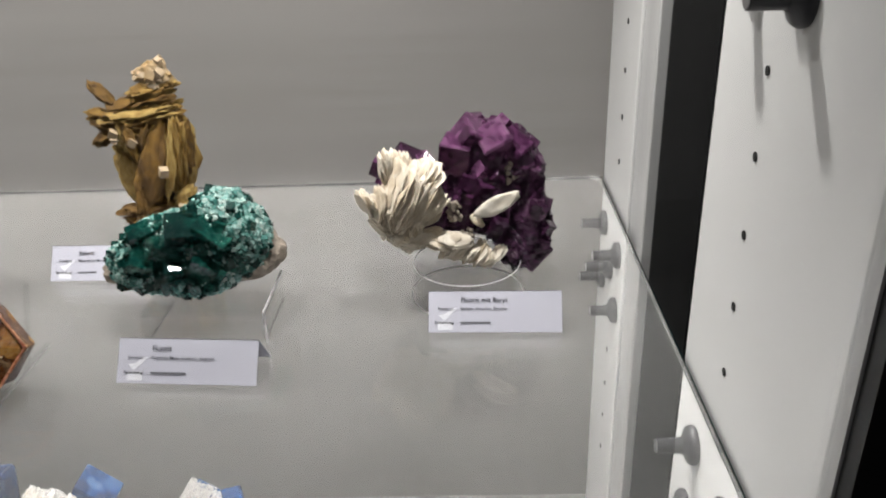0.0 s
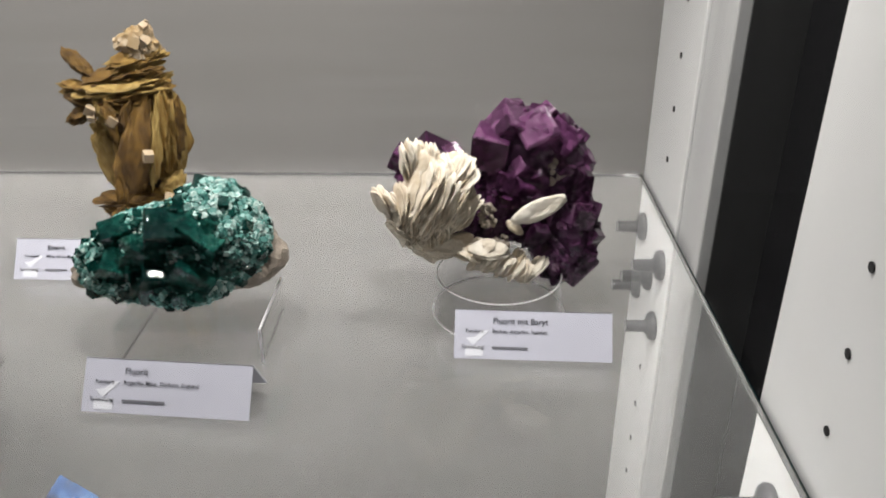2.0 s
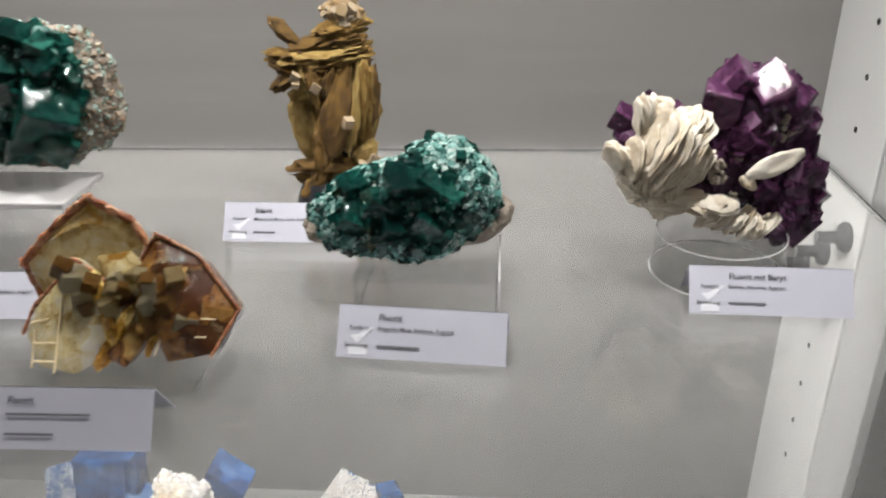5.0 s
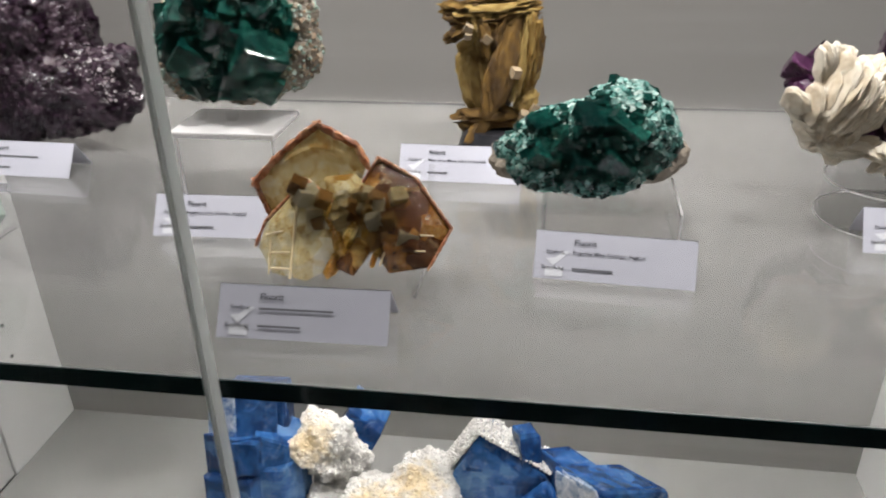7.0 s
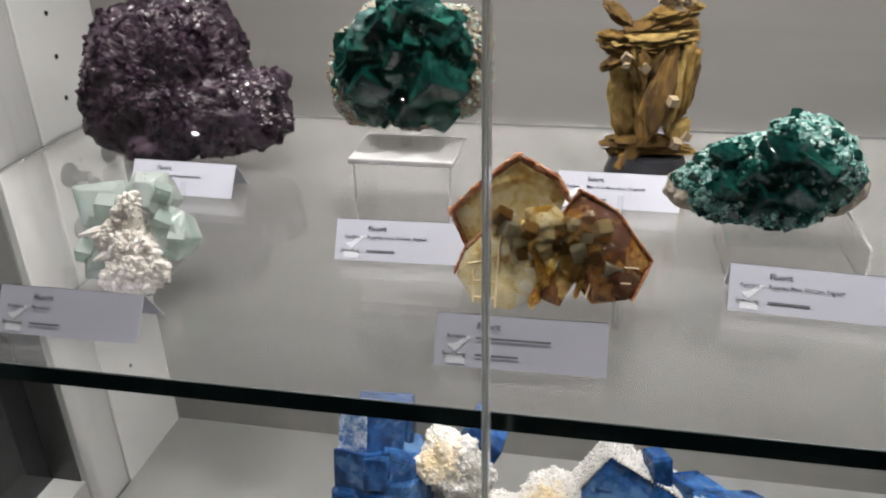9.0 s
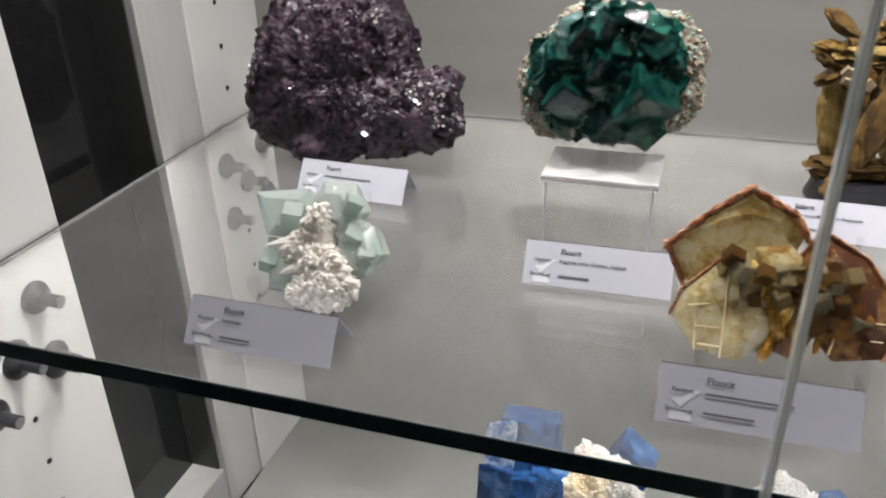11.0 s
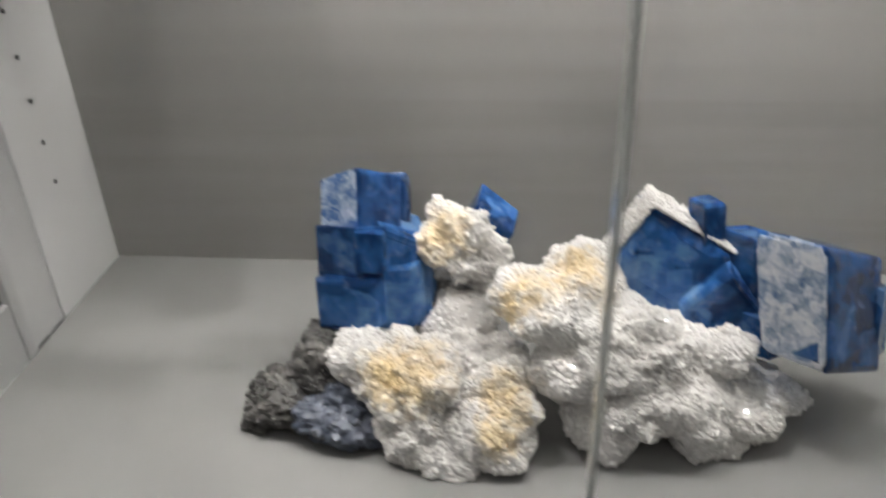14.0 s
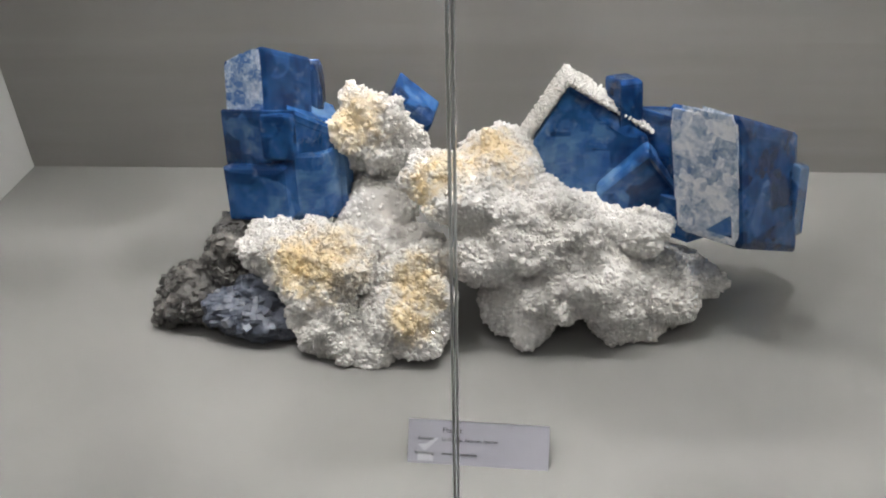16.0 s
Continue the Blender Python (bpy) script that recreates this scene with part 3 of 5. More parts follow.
# ---- label cards ----
def text_mesh(words, height):
    cu = bpy.data.curves.new("lettering", "FONT")
    cu.body, cu.size, cu.resolution_u, cu.offset = words, 1.0, 3, 0.012
    ob = bpy.data.objects.new("lettering", cu)
    scene.collection.objects.link(ob)
    bpy.context.view_layer.update()
    me = bpy.data.meshes.new_from_object(ob.evaluated_get(bpy.context.evaluated_depsgraph_get()))
    bpy.data.objects.remove(ob)
    me.transform(Matrix.Scale(height, 4))
    me.materials.clear()
    me.materials.append(INK)
    return me


CARD_W, FOOT, HIGH = 0.0707, 0.0125, 0.0178
SLOPE = math.hypot(FOOT, HIGH)


def label_card(x, y, z, yaw, title, place, bar, label):
    """A folded card: printed front, back leaf and the fold; x, y is the middle of the front foot."""
    card = thing("label_card", (x, y, z), label, "label card", "label cards")
    card.rotation_euler = (0, 0, radians(yaw))
    h = CARD_W / 2

    def leaf(y0, z0, y1, z1):
        bm = bmesh.new()
        t = 0.0004
        v = [bm.verts.new(p) for p in ((-h, y0, z0), (h, y0, z0), (h, y1, z1), (-h, y1, z1), (-h, y0 + t, z0), (h, y0 + t, z0), (h, y1 + t, z1), (-h, y1 + t, z1))]
        for f in ((0, 1, 2, 3), (7, 6, 5, 4), (1, 0, 4, 5), (2, 1, 5, 6), (3, 2, 6, 7), (0, 3, 7, 4)):
            bm.faces.new([v[i] for i in f])
        return bm

    def under(name, bm, mat, tag=""):
        me = shape_mesh(name, bm, mat)
        ob = new(name, me)
        ob.parent = card
        return tagged(ob, tag)

    face = under("front_leaf", leaf(0, 0, FOOT, HIGH), CARD)
    under("back_leaf", leaf(FOOT, HIGH, FOOT * 2, 0), CARD)
    slant = Matrix.Rotation(math.atan2(HIGH, FOOT), 4, "X")

    def put(name, me, u, v, lift, tag=""):
        ob = new(name, me)
        ob.parent = face
        ob.matrix_basis = slant @ Matrix.Translation((u - h, v, lift))
        return tagged(ob, tag)

    put("title", text_mesh(title, 0.0037), 0.0172, SLOPE - 0.0058, 0.0003, "printed name of the mineral")
    put("heading", text_mesh("Fundort:", 0.0024), 0.0050, SLOPE - 0.0100, 0.0003)
    put("heading", text_mesh("Sammlung:", 0.0024), 0.0033, SLOPE - 0.0172, 0.0003)
    if place:
        put("place", text_mesh(place, 0.0024), 0.0170, SLOPE - 0.0100, 0.0003, "printed place of the find")
    else:
        put("place", shape_mesh("bar", boxed(0, 0.031, 0, 0.0009, 0, 0.00005), INKBAR), 0.0170, SLOPE - 0.0100, 0.0003)
    put("bar", shape_mesh("bar", boxed(0, bar, 0, 0.0009, 0, 0.00005), INKBAR), 0.0170, SLOPE - 0.0170, 0.0003)
    # the pale printed mark: a tick-like shape and a block
    bm = bmesh.new()
    bm.faces.new([bm.verts.new(p) for p in ((0.0050, 0.0092, 0), (0.0085, 0.0060, 0), (0.0155, 0.0128, 0), (0.0130, 0.0130, 0), (0.0090, 0.0098, 0))])
    bm.faces.new([bm.verts.new(p) for p in ((0.0050, 0.0012, 0), (0.0130, 0.0012, 0), (0.0130, 0.0058, 0), (0.0050, 0.0058, 0))])
    put("pale_mark", shape_mesh("pale_mark", bm, PALE), 0, 0, 0.00015)
    return card


label_card(0.0060, 0.3340, SHELF, -2, "Fluorit mit Baryt", "Berbes, Asturien, Spanien", 0.016, "white folded label card beside the purple and cream specimen")
label_card(-0.1465, 0.2925, SHELF, -4, "Fluorit", "Rogerley Mine, Durham, England", 0.018, "white folded label card in front of the wide green fluorite")
label_card(-0.2305, 0.4030, SHELF, -1, "Siderit", "Mine de La Mure, Isère, Frankreich", 0.012, "white folded label card in front of the golden siderite")
label_card(-0.3415, 0.3190, SHELF, 2, "Fluorit", "Rogerley mine, Durham, England", 0.015, "bright white folded label card below the acrylic stand")
label_card(-0.2712, 0.2325, SHELF, 1, "Fluorit", "", 0.018, "folded label card in front of the amber fluorite")
label_card(-0.4735, 0.2265, SHELF, 0, "Fluorit", "Rumänien", 0.015, "folded label card in front of the mint fluorite")
label_card(-0.5010, 0.3880, SHELF, -2, "Fluorit", "", 0.013, "folded label card at the dark violet fluorite")
label_card(-0.2690, 0.2490, BASE, -2.7, "Fluorit", "La Collada, Asturien, Spanien", 0.018, "folded label card on the base board before the blue fluorite")


# ---- acrylic stands ----
def acrylic(name, bm, parent, label="clear acrylic"):
    return part(name, bm, ACRYL, parent, label)


def easel(x, y, z, wide, deep, high, label):
    """A clear bent-rod easel: two feet, two uprights, two front lips."""
    e = thing("display_easel", (x, y, z), label, "display stand", "display easels")
    for s in (-1, 1):
        px = x + s * wide / 2
        acrylic("foot", boxed(px - 0.0015, px + 0.0015, y - deep, y + deep, z, z + 0.0025, 0.0006), e)
        acrylic("upright", tube(bmesh.new(), (px, y + deep * 0.3, z + 0.003), (px, y + deep * 0.9, z + high), 0.0015), e)
        acrylic("lip", boxed(px - 0.0025, px + 0.0025, y - deep - 0.002, y - deep + 0.003, z + 0.003, z + 0.013, 0.001), e)
    acrylic("cross_bar", boxed(x - wide / 2, x + wide / 2, y + deep * 0.3 - 0.002, y + deep * 0.3 + 0.002, z + 0.0005, z + 0.003, 0.0006), e)
    return e


easel(-0.475, 0.293, SHELF, 0.040, 0.027, 0.040, "clear acrylic easel that carries the mint fluorite")
easel(-0.262, 0.300, SHELF, 0.060, 0.030, 0.040, "clear acrylic easel that carries the amber fluorite")

# bent stand with a ledge
st = thing("acrylic_stand", (-0.345, 0.37, SHELF), "clear acrylic table stand with a ledge", "display stand")
part("ledge", boxed(-0.376, -0.318, 0.350, 0.392, SHELF + 0.041, SHELF + 0.0445, 0.001), FROST, st, "frosted acrylic ledge with bright edges")
acrylic("side_sheet", boxed(-0.374, -0.371, 0.354, 0.388, SHELF, SHELF + 0.0405, 0.0006), st)
acrylic("side_sheet", boxed(-0.3235, -0.3205, 0.354, 0.388, SHELF, SHELF + 0.0405, 0.0006), st)
for ex in (-0.3742, -0.3212):
    part("polished_edge", boxed(ex, ex + 0.001, 0.3532, 0.3540, SHELF, SHELF + 0.0405), FROST, st, "bright polished edge")
for lx in (-0.366, -0.348, -0.330):
    acrylic("prop", boxed(lx - 0.003, lx + 0.003, 0.368, 0.374, SHELF + 0.045, SHELF + 0.056, 0.001), st)
# ring under the purple specimen
ring = thing("acrylic_ring", (-0.008, 0.375, SHELF), "clear acrylic ring below the purple specimen", "display stand")
bm = bmesh.new()
tube(bm, (-0.008, 0.378, SHELF), (-0.008, 0.378, SHELF + 0.021), 0.0320, 0.0300, 48, False)
tube(bm, (-0.008, 0.378, SHELF), (-0.008, 0.378, SHELF + 0.021), 0.0306, 0.0286, 48, False)
bmesh.ops.bridge_loops(bm, edges=[e for e in bm.edges if len(e.link_faces) == 1 and e.verts[0].co.z > SHELF + 0.01])
bmesh.ops.bridge_loops(bm, edges=[e for e in bm.edges if len(e.link_faces) == 1 and e.verts[0].co.z < SHELF + 0.01])
bmesh.ops.recalc_face_normals(bm, faces=bm.faces[:])
acrylic("ring_wall", bm, ring)
# block under the wide green specimen
for rz, rr in ((0.0004, 0.0322), (0.0206, 0.0302)):
    bm = bmesh.new()
    for k in range(48):
        a0, a1 = 2 * math.pi * k / 48, 2 * math.pi * (k + 1) / 48
        tube(bm, (-0.008 + rr * math.cos(a0), 0.378 + rr * math.sin(a0), SHELF + rz), (-0.008 + rr * math.cos(a1), 0.378 + rr * math.sin(a1), SHELF + rz), 0.0004, None, 5, False)
    part("polished_rim", bm, FROST, ring, "bright polished rim", True)
blk = thing("acrylic_riser", (-0.147, 0.35, SHELF), "clear acrylic riser below the wide green fluorite", "display stand")
acrylic("top_sheet", boxed(-0.180, -0.114, 0.330, 0.376, SHELF + 0.0155, SHELF + 0.018, 0.0006), blk)
acrylic("leg", boxed(-0.180, -0.1775, 0.330, 0.376, SHELF, SHELF + 0.0153, 0.0005), blk)
part("polished_edge", boxed(-0.1147, -0.1138, 0.3292, 0.3300, SHELF, SHELF + 0.018), FROST, blk, "bright polished edge")
part("polished_edge", boxed(-0.1147, -0.1138, 0.3302, 0.376, SHELF + 0.0172, SHELF + 0.0182), FROST, blk, "bright polished edge")
acrylic("leg", boxed(-0.1165, -0.114, 0.330, 0.376, SHELF, SHELF + 0.0153, 0.0005), blk)


# ---- mineral shapes ----
def form(blobs, detail=6, blend=0.004, grit=((45, 0.0025), (110, 0.0015), (260, 0.0007)), seed=0, low=None, facet=0.0):
    """A stone body: several ellipsoids melted together, roughened at several scales; facet: flat broken planes of that depth."""
    bm = bmesh.new()
    bmesh.ops.create_icosphere(bm, subdivisions=detail, radius=1)
    ways = np.array([v.co.normalized()[:] for v in bm.verts])
    c = np.array([b[0] for b in blobs])
    r = np.array([b[1] for b in blobs])
    mid = np.average(c, axis=0, weights=r[:, 0] * r[:, 2])
    reach = np.full(len(ways), np.max(np.linalg.norm(c - mid, axis=1) + r.max(axis=1)) * 1.2)
    for _ in range(26):
        q = (mid + ways * reach[:, None])[:, None, :] - c
        k0 = np.linalg.norm(q / r, axis=2)
        k1 = np.linalg.norm(q / r ** 2, axis=2) + 1e-9
        d = k0 * (k0 - 1) / k1
        reach -= 0.85 * -blend * np.log(np.exp(-np.clip(d / blend, -60, 60)).sum(axis=1))
        reach = np.maximum(reach, 0.002)
    off = Vector((seed * 1.73, seed * 0.91, seed * 2.37))
    for v, w, far in zip(bm.verts, ways, reach):
        p = Vector(mid + w * far)
        push = sum(amp * noise.noise(p * freq + off) for freq, amp in grit)
        if facet:
            push += facet * (abs(noise.cell(p * 240 + off)) - 0.5) * 0.5
        v.co = p + Vector(w) * push
        if low is not None and v.co.z < low:
            v.co.z = low
    bm.normal_update()
    return bm


def crust(bm, count, size, seed, kind="point", tall=(0.2, 0.9), lean=0.4, keep=None, facing=-0.25):
    """Many small crystals grown out of the visible side of a stone body, in one mesh; kind: point or cube."""
    rnd = random.Random(seed)
    faces = [f for f in bm.faces if f.normal.dot(Vector((0, -0.85, 0.5))) > facing]
    spots = rnd.choices(faces, [f.calc_area() for f in faces], k=count)
    verts, polys = [], []
    for f in spots:
        a, b, c = (v.co for v in f.verts[:3])
        u, w = rnd.random(), rnd.random()
        if u + w > 1:
            u, w = 1 - u, 1 - w
        at = a + (b - a) * u + (c - a) * w
        if keep and rnd.random() > keep(at):
            continue
        s = size * (0.55 + 0.9 * rnd.random() ** 2)
        way = (f.normal + Vector((rnd.gauss(0, lean), rnd.gauss(0, lean), rnd.gauss(0, lean)))).normalized()
        m = Matrix.Translation(at) @ way.to_track_quat("Z", "Y").to_matrix().to_4x4() @ Matrix.Rotation(rnd.uniform(0, 6.28), 4, "Z")
        n = len(verts)
        if kind == "cube":
            m = m @ Matrix.Rotation(rnd.uniform(-0.6, 0.6), 4, "X")
            for z in (-0.5, 0.5):
                for x, y in ((-0.5, -0.5), (0.5, -0.5), (0.5, 0.5), (-0.5, 0.5)):
                    verts.append(m @ Vector((x * s, y * s, z * s)))
            polys += [[n + i for i in q] for q in ((4, 5, 6, 7), (0, 1, 5, 4), (1, 2, 6, 5), (2, 3, 7, 6), (3, 0, 4, 7))]
        else:
            h = s * rnd.uniform(*tall)
            for z in (-0.5 * s, h):
                for k in range(6):
                    g = k * math.pi / 3
                    verts.append(m @ Vector((0.5 * s * math.cos(g), 0.5 * s * math.sin(g), z)))
            verts.append(m @ Vector((rnd.uniform(-0.15, 0.15) * s, rnd.uniform(-0.15, 0.15) * s, h + 0.55 * s)))
            polys.append([n + k for k in range(5, -1, -1)])
            for k in range(6):
                e = (k + 1) % 6
                polys += [[n + k, n + e, n + 6 + e, n + 6 + k], [n + 6 + k, n + 6 + e, n + 12]]
    me = bpy.data.meshes.new("crust")
    me.from_pydata(verts, [], polys)
    out = bmesh.new()
    out.from_mesh(me)
    bpy.data.meshes.remove(me)
    return out


def near(places):
    """How strongly a place lies inside one of some round patches, 0 to 1."""
    def share(at):
        return max(max(0.0, min(1.0, 1.6 - 1.6 * (at - Vector(p)).length / r)) for p, r in places)
    return share


def gem(ring, bulge, deep, seed, chip=0.0012):
    """A chunky crystal: a leaning outline, blunt towards the front and cut back behind."""
    rnd = random.Random(seed)
    pts = [Vector(p) for p in ring]
    mid = sum(pts, Vector()) / len(pts)
    ahead = Vector((rnd.uniform(-0.1, 0.1), -0.9, 0.45)).normalized()
    bm = bmesh.new()
    for p in pts:
        jig = Vector([rnd.uniform(-chip, chip) for _ in range(3)])
        bm.verts.new(p + jig)
        bm.verts.new(mid + (p - mid) * rnd.uniform(0.45, 0.7) + ahead * bulge * rnd.uniform(0.8, 1.1))
        bm.verts.new(mid + (p - mid) * rnd.uniform(0.75, 0.95) - ahead * deep)
    bmesh.ops.convex_hull(bm, input=bm.verts[:])
    bmesh.ops.dissolve_limit(bm, angle_limit=radians(9), verts=bm.verts[:], edges=bm.edges[:])
    bmesh.ops.bevel(bm, geom=bm.edges[:], offset=0.0004, segments=1, affect="EDGES")
    return bm


def rail(points, radius, seed):
    """A crumbly bead of mineral along an edge."""
    rnd = random.Random(seed)
    bm = bmesh.new()
    for a, b in zip(points, points[1:]):
        a, b = Vector(a), Vector(b)
        count = max(2, int((b - a).length / (radius * 1.1)))
        for k in range(count):
            at = a.lerp(b, (k + rnd.random() * 0.7) / count)
            q = radius * rnd.uniform(0.7, 1.25)
            way = (b - a).to_track_quat("X", "Z").to_euler()
            lump(bm, at, (q * 2.2, q * 0.8, q), 0.35, 2, 3.0, seed + k, way)
    return bm


def cubes_at(s, meshes, rows, seed, name="crystal"):
    """Single larger crystals: x, y, z, size and three turns."""
    rnd = random.Random(seed)
    for k, (x, y, z, size, rx, ry, rz) in enumerate(rows):
        m = Matrix.Translation((x, y, z)) @ pose(0, 0, 0, rx, ry, rz)
        piece(name, meshes[k % len(meshes)], s, m @ Matrix.Diagonal((size * rnd.uniform(0.92, 1.08), size * rnd.uniform(0.85, 1.0), size * rnd.uniform(0.92, 1.08), 1)))


def cubes_over(s, meshes, bm, count, sizes, seed, keep=None, facing=-0.1, sink=0.1):
    """Separate small crystals half sunk into a stone body."""
    rnd = random.Random(seed)
    faces = [f for f in bm.faces if f.normal.dot(Vector((0, -0.85, 0.5))) > facing]
    for f in rnd.choices(faces, [f.calc_area() for f in faces], k=count):
        at = f.calc_center_median()
        if keep and rnd.random() > keep(at):
            continue
        q = sizes[0] + (sizes[1] - sizes[0]) * rnd.random() ** 2
        piece("crystal", rnd.choice(meshes), s, Matrix.LocRotScale(at - f.normal * q * sink, spin(rnd), (q, q * rnd.uniform(0.85, 1.15), q * rnd.uniform(0.85, 1.15))))


# ---- purple fluorite with baryte ----
def purple_specimen():
    s = thing("purple_fluorite_specimen", (0.0, 0.385, SHELF + 0.02), "purple fluorite cubes with a rosette of cream baryte blades", "mineral specimen")
    body = form([((0.0037, 0.405, 1.3640), (0.0195, 0.020, 0.0150)), ((0.0215, 0.408, 1.3540), (0.0130, 0.020, 0.0175)), ((0.0280, 0.402, 1.3210), (0.0105, 0.022, 0.0240)),
                 ((0.0003, 0.398, 1.3391), (0.0180, 0.020, 0.0205)), ((0.0225, 0.396, 1.3080), (0.0140, 0.019, 0.0110)), ((-0.0169, 0.398, 1.3260), (0.0205, 0.017, 0.0120)),
                 ((-0.0387, 0.400, 1.3384), (0.0200, 0.015, 0.0180))], 6, 0.003, ((60, 0.003), (160, 0.0022)), 1, facet=0.003)
    cubes = [cube_mesh(PURPLE, k) for k in range(4)]
    heroes = [stepped_mesh(PURPLE, 100, 1), cube_mesh(PURPLE, 11), stepped_mesh(PURPLE, 102, 2), cube_mesh(PURPLE, 14)]
    cubes_at(s, heroes, [
        (-0.0120, 0.393, 1.3640, 0.0170, 12, 8, -14), (-0.0035, 0.397, 1.3715, 0.0180, 30, 28, 25), (0.0090, 0.394, 1.3690, 0.0190, 38, -24, 12),
        (0.0180, 0.396, 1.3645, 0.0165, 26, 30, -28), (0.0265, 0.399, 1.3515, 0.0150, 12, 34, -20), (0.0002, 0.386, 1.3465, 0.0170, 34, 22, 38),
        (0.0275, 0.397, 1.3420, 0.0140, -15, 20, 30), (0.0090, 0.379, 1.3275, 0.0095, 32, 20, 30), (-0.0412, 0.403, 1.3575, 0.0145, 28, 30, 20),
        (-0.0325, 0.402, 1.3550, 0.0120, 40, -15, 30), (-0.0545, 0.403, 1.3540, 0.0110, 18, 25, -12), (0.0270, 0.390, 1.3080, 0.0175, 10, 40, 20),
        (0.0140, 0.391, 1.3340, 0.0150, 20, 15, -30), (0.0275, 0.394, 1.3250, 0.0165, 30, 12, 24), (0.0040, 0.393, 1.3600, 0.0140, 20, 40, 10)], 5)
    cubes_over(s, cubes, body, 90, (0.004, 0.010), 6, lambda p: 1.0 if p.x > -0.016 else 0.25)
    part("small_cubes", crust(body, 420, 0.0034, 22, "cube", keep=lambda p: 1.0 if p.z < 1.350 else 0.3), PURPLE, s, kind="stuff")
    part("matrix", body, PURPLEROCK, s, "dark purple massive fluorite")
    blades = [blade_mesh(BARYTE, k, 0.05, 0.06, 0.20, 2, 0.10) for k in range(6)]
    rnd = random.Random(11)

    # the cabbage-like rosette: thin plates stacked like cards, their edges rising to one side
    def plate(x, y, z, degrees, face, long, wide, thick=0.013):
        a = radians(degrees)
        u = Vector((math.cos(a), 0.16, math.sin(a)))
        n = Vector((-math.sin(a), -face, math.cos(a)))
        blade_along(s, blades[rnd.randrange(6)], (x, y, z), u, n, (long, thick, wide / 0.62))
    for k in range(92):
        f = (k + 0.5) / 92
        slide = rnd.uniform(-0.006, 0.006)
        a = 47 + 26 * f + rnd.uniform(-9, 9)
        x = -0.0245 - 0.0225 * f + slide * math.cos(radians(a))
        z = 1.3375 + 0.0180 * f + slide * math.sin(radians(a)) + rnd.uniform(-0.002, 0.002)
        y = 0.3760 - 0.0120 * math.sin(2.6 * f) + rnd.uniform(-0.004, 0.004) + 0.2 * abs(slide)
        plate(x, y, z, a, 0.15 + 0.55 * f * f + rnd.uniform(-0.15, 0.2), rnd.uniform(0.016, 0.027) * (0.85 + 0.3 * f), rnd.uniform(0.010, 0.017))
    for k in range(46):
        f = (k + 0.5) / 46
        plate(-0.0275 - 0.0200 * f + rnd.uniform(-0.002, 0.002), 0.374 + rnd.uniform(-0.004, 0.003), 1.3560 - 0.0030 * f + rnd.uniform(-0.005, 0.004), 44 + 36 * f + rnd.uniform(-8, 8), 0.35 + 0.4 * f, rnd.uniform(0.018, 0.028), rnd.uniform(0.010, 0.016))
    for k in range(34):
        f = (k + 0.5) / 34
        plate(-0.0560 + 0.0200 * f + rnd.uniform(-0.002, 0.002), 0.370 + rnd.uniform(-0.004, 0.003), 1.3420 - 0.0130 * f + rnd.uniform(-0.006, 0.006), 95 - 20 * f + rnd.uniform(-14, 14), 0.6, rnd.uniform(0.014, 0.024), rnd.uniform(0.009, 0.014))
    for k in range(11):
        plate(-0.0525 + 0.0012 * k, 0.376 + rnd.uniform(-0.003, 0.003), 1.3640 + rnd.uniform(-0.004, 0.002), 104 - 4 * k + rnd.uniform(-6, 6), 0.3, rnd.uniform(0.016, 0.021), rnd.uniform(0.009, 0.013))
    for k in range(16):
        g = k / 15
        plate(-0.0615 + 0.0120 * g + rnd.uniform(-0.003, 0.003), 0.372 + rnd.uniform(-0.004, 0.003), 1.3480 - 0.0230 * g + rnd.uniform(-0.003, 0.003), 120 + 45 * g + rnd.uniform(-25, 25), 0.8, rnd.uniform(0.010, 0.016), rnd.uniform(0.009, 0.013))
    for k in range(15):
        g = k / 14
        plate(-0.0430 + 0.0300 * g, 0.366 + rnd.uniform(-0.003, 0.003), 1.3265 - 0.0020 * g + rnd.uniform(-0.0025, 0.0025), 12 + rnd.uniform(-22, 22) - 20 * g, 0.5, rnd.uniform(0.014, 0.020), rnd.uniform(0.007, 0.011))
    for k in range(20):
        g = k / 19
        plate(-0.0185 + 0.0270 * g, 0.366 + rnd.uniform(-0.002, 0.003), 1.3190 - 0.0060 * g + rnd.uniform(-0.0015, 0.0015), 50 + rnd.uniform(-10, 10), 0.25, rnd.uniform(0.012, 0.018), rnd.uniform(0.006, 0.010), 0.015)
    for at, along, size in (((0.0085, 0.368, 1.3430), (0.84, 0.05, 0.46), (0.030, 0.018, 0.017)), ((-0.0022, 0.368, 1.3345), (0.6, 0.0, -0.5), (0.011, 0.016, 0.008))):
        blade_along(s, blades[0], at, along, (0.15, -0.9, 0.3), size, "single cream baryte blade")
    grey = druse([((0.018, 0.390, 1.354), (0.006, 0.005, 0.008)), ((-0.014, 0.377, 1.336), (0.004, 0.003, 0.007)), ((-0.006, 0.375, 1.324), (0.005, 0.003, 0.003)), ((0.036, 0.40, 1.310), (0.004, 0.006, 0.009))], 110, 0.0026, 21)
    part("quartz_crust", grey, MATRIX, s, "grey quartz crumbs", kind="stuff")


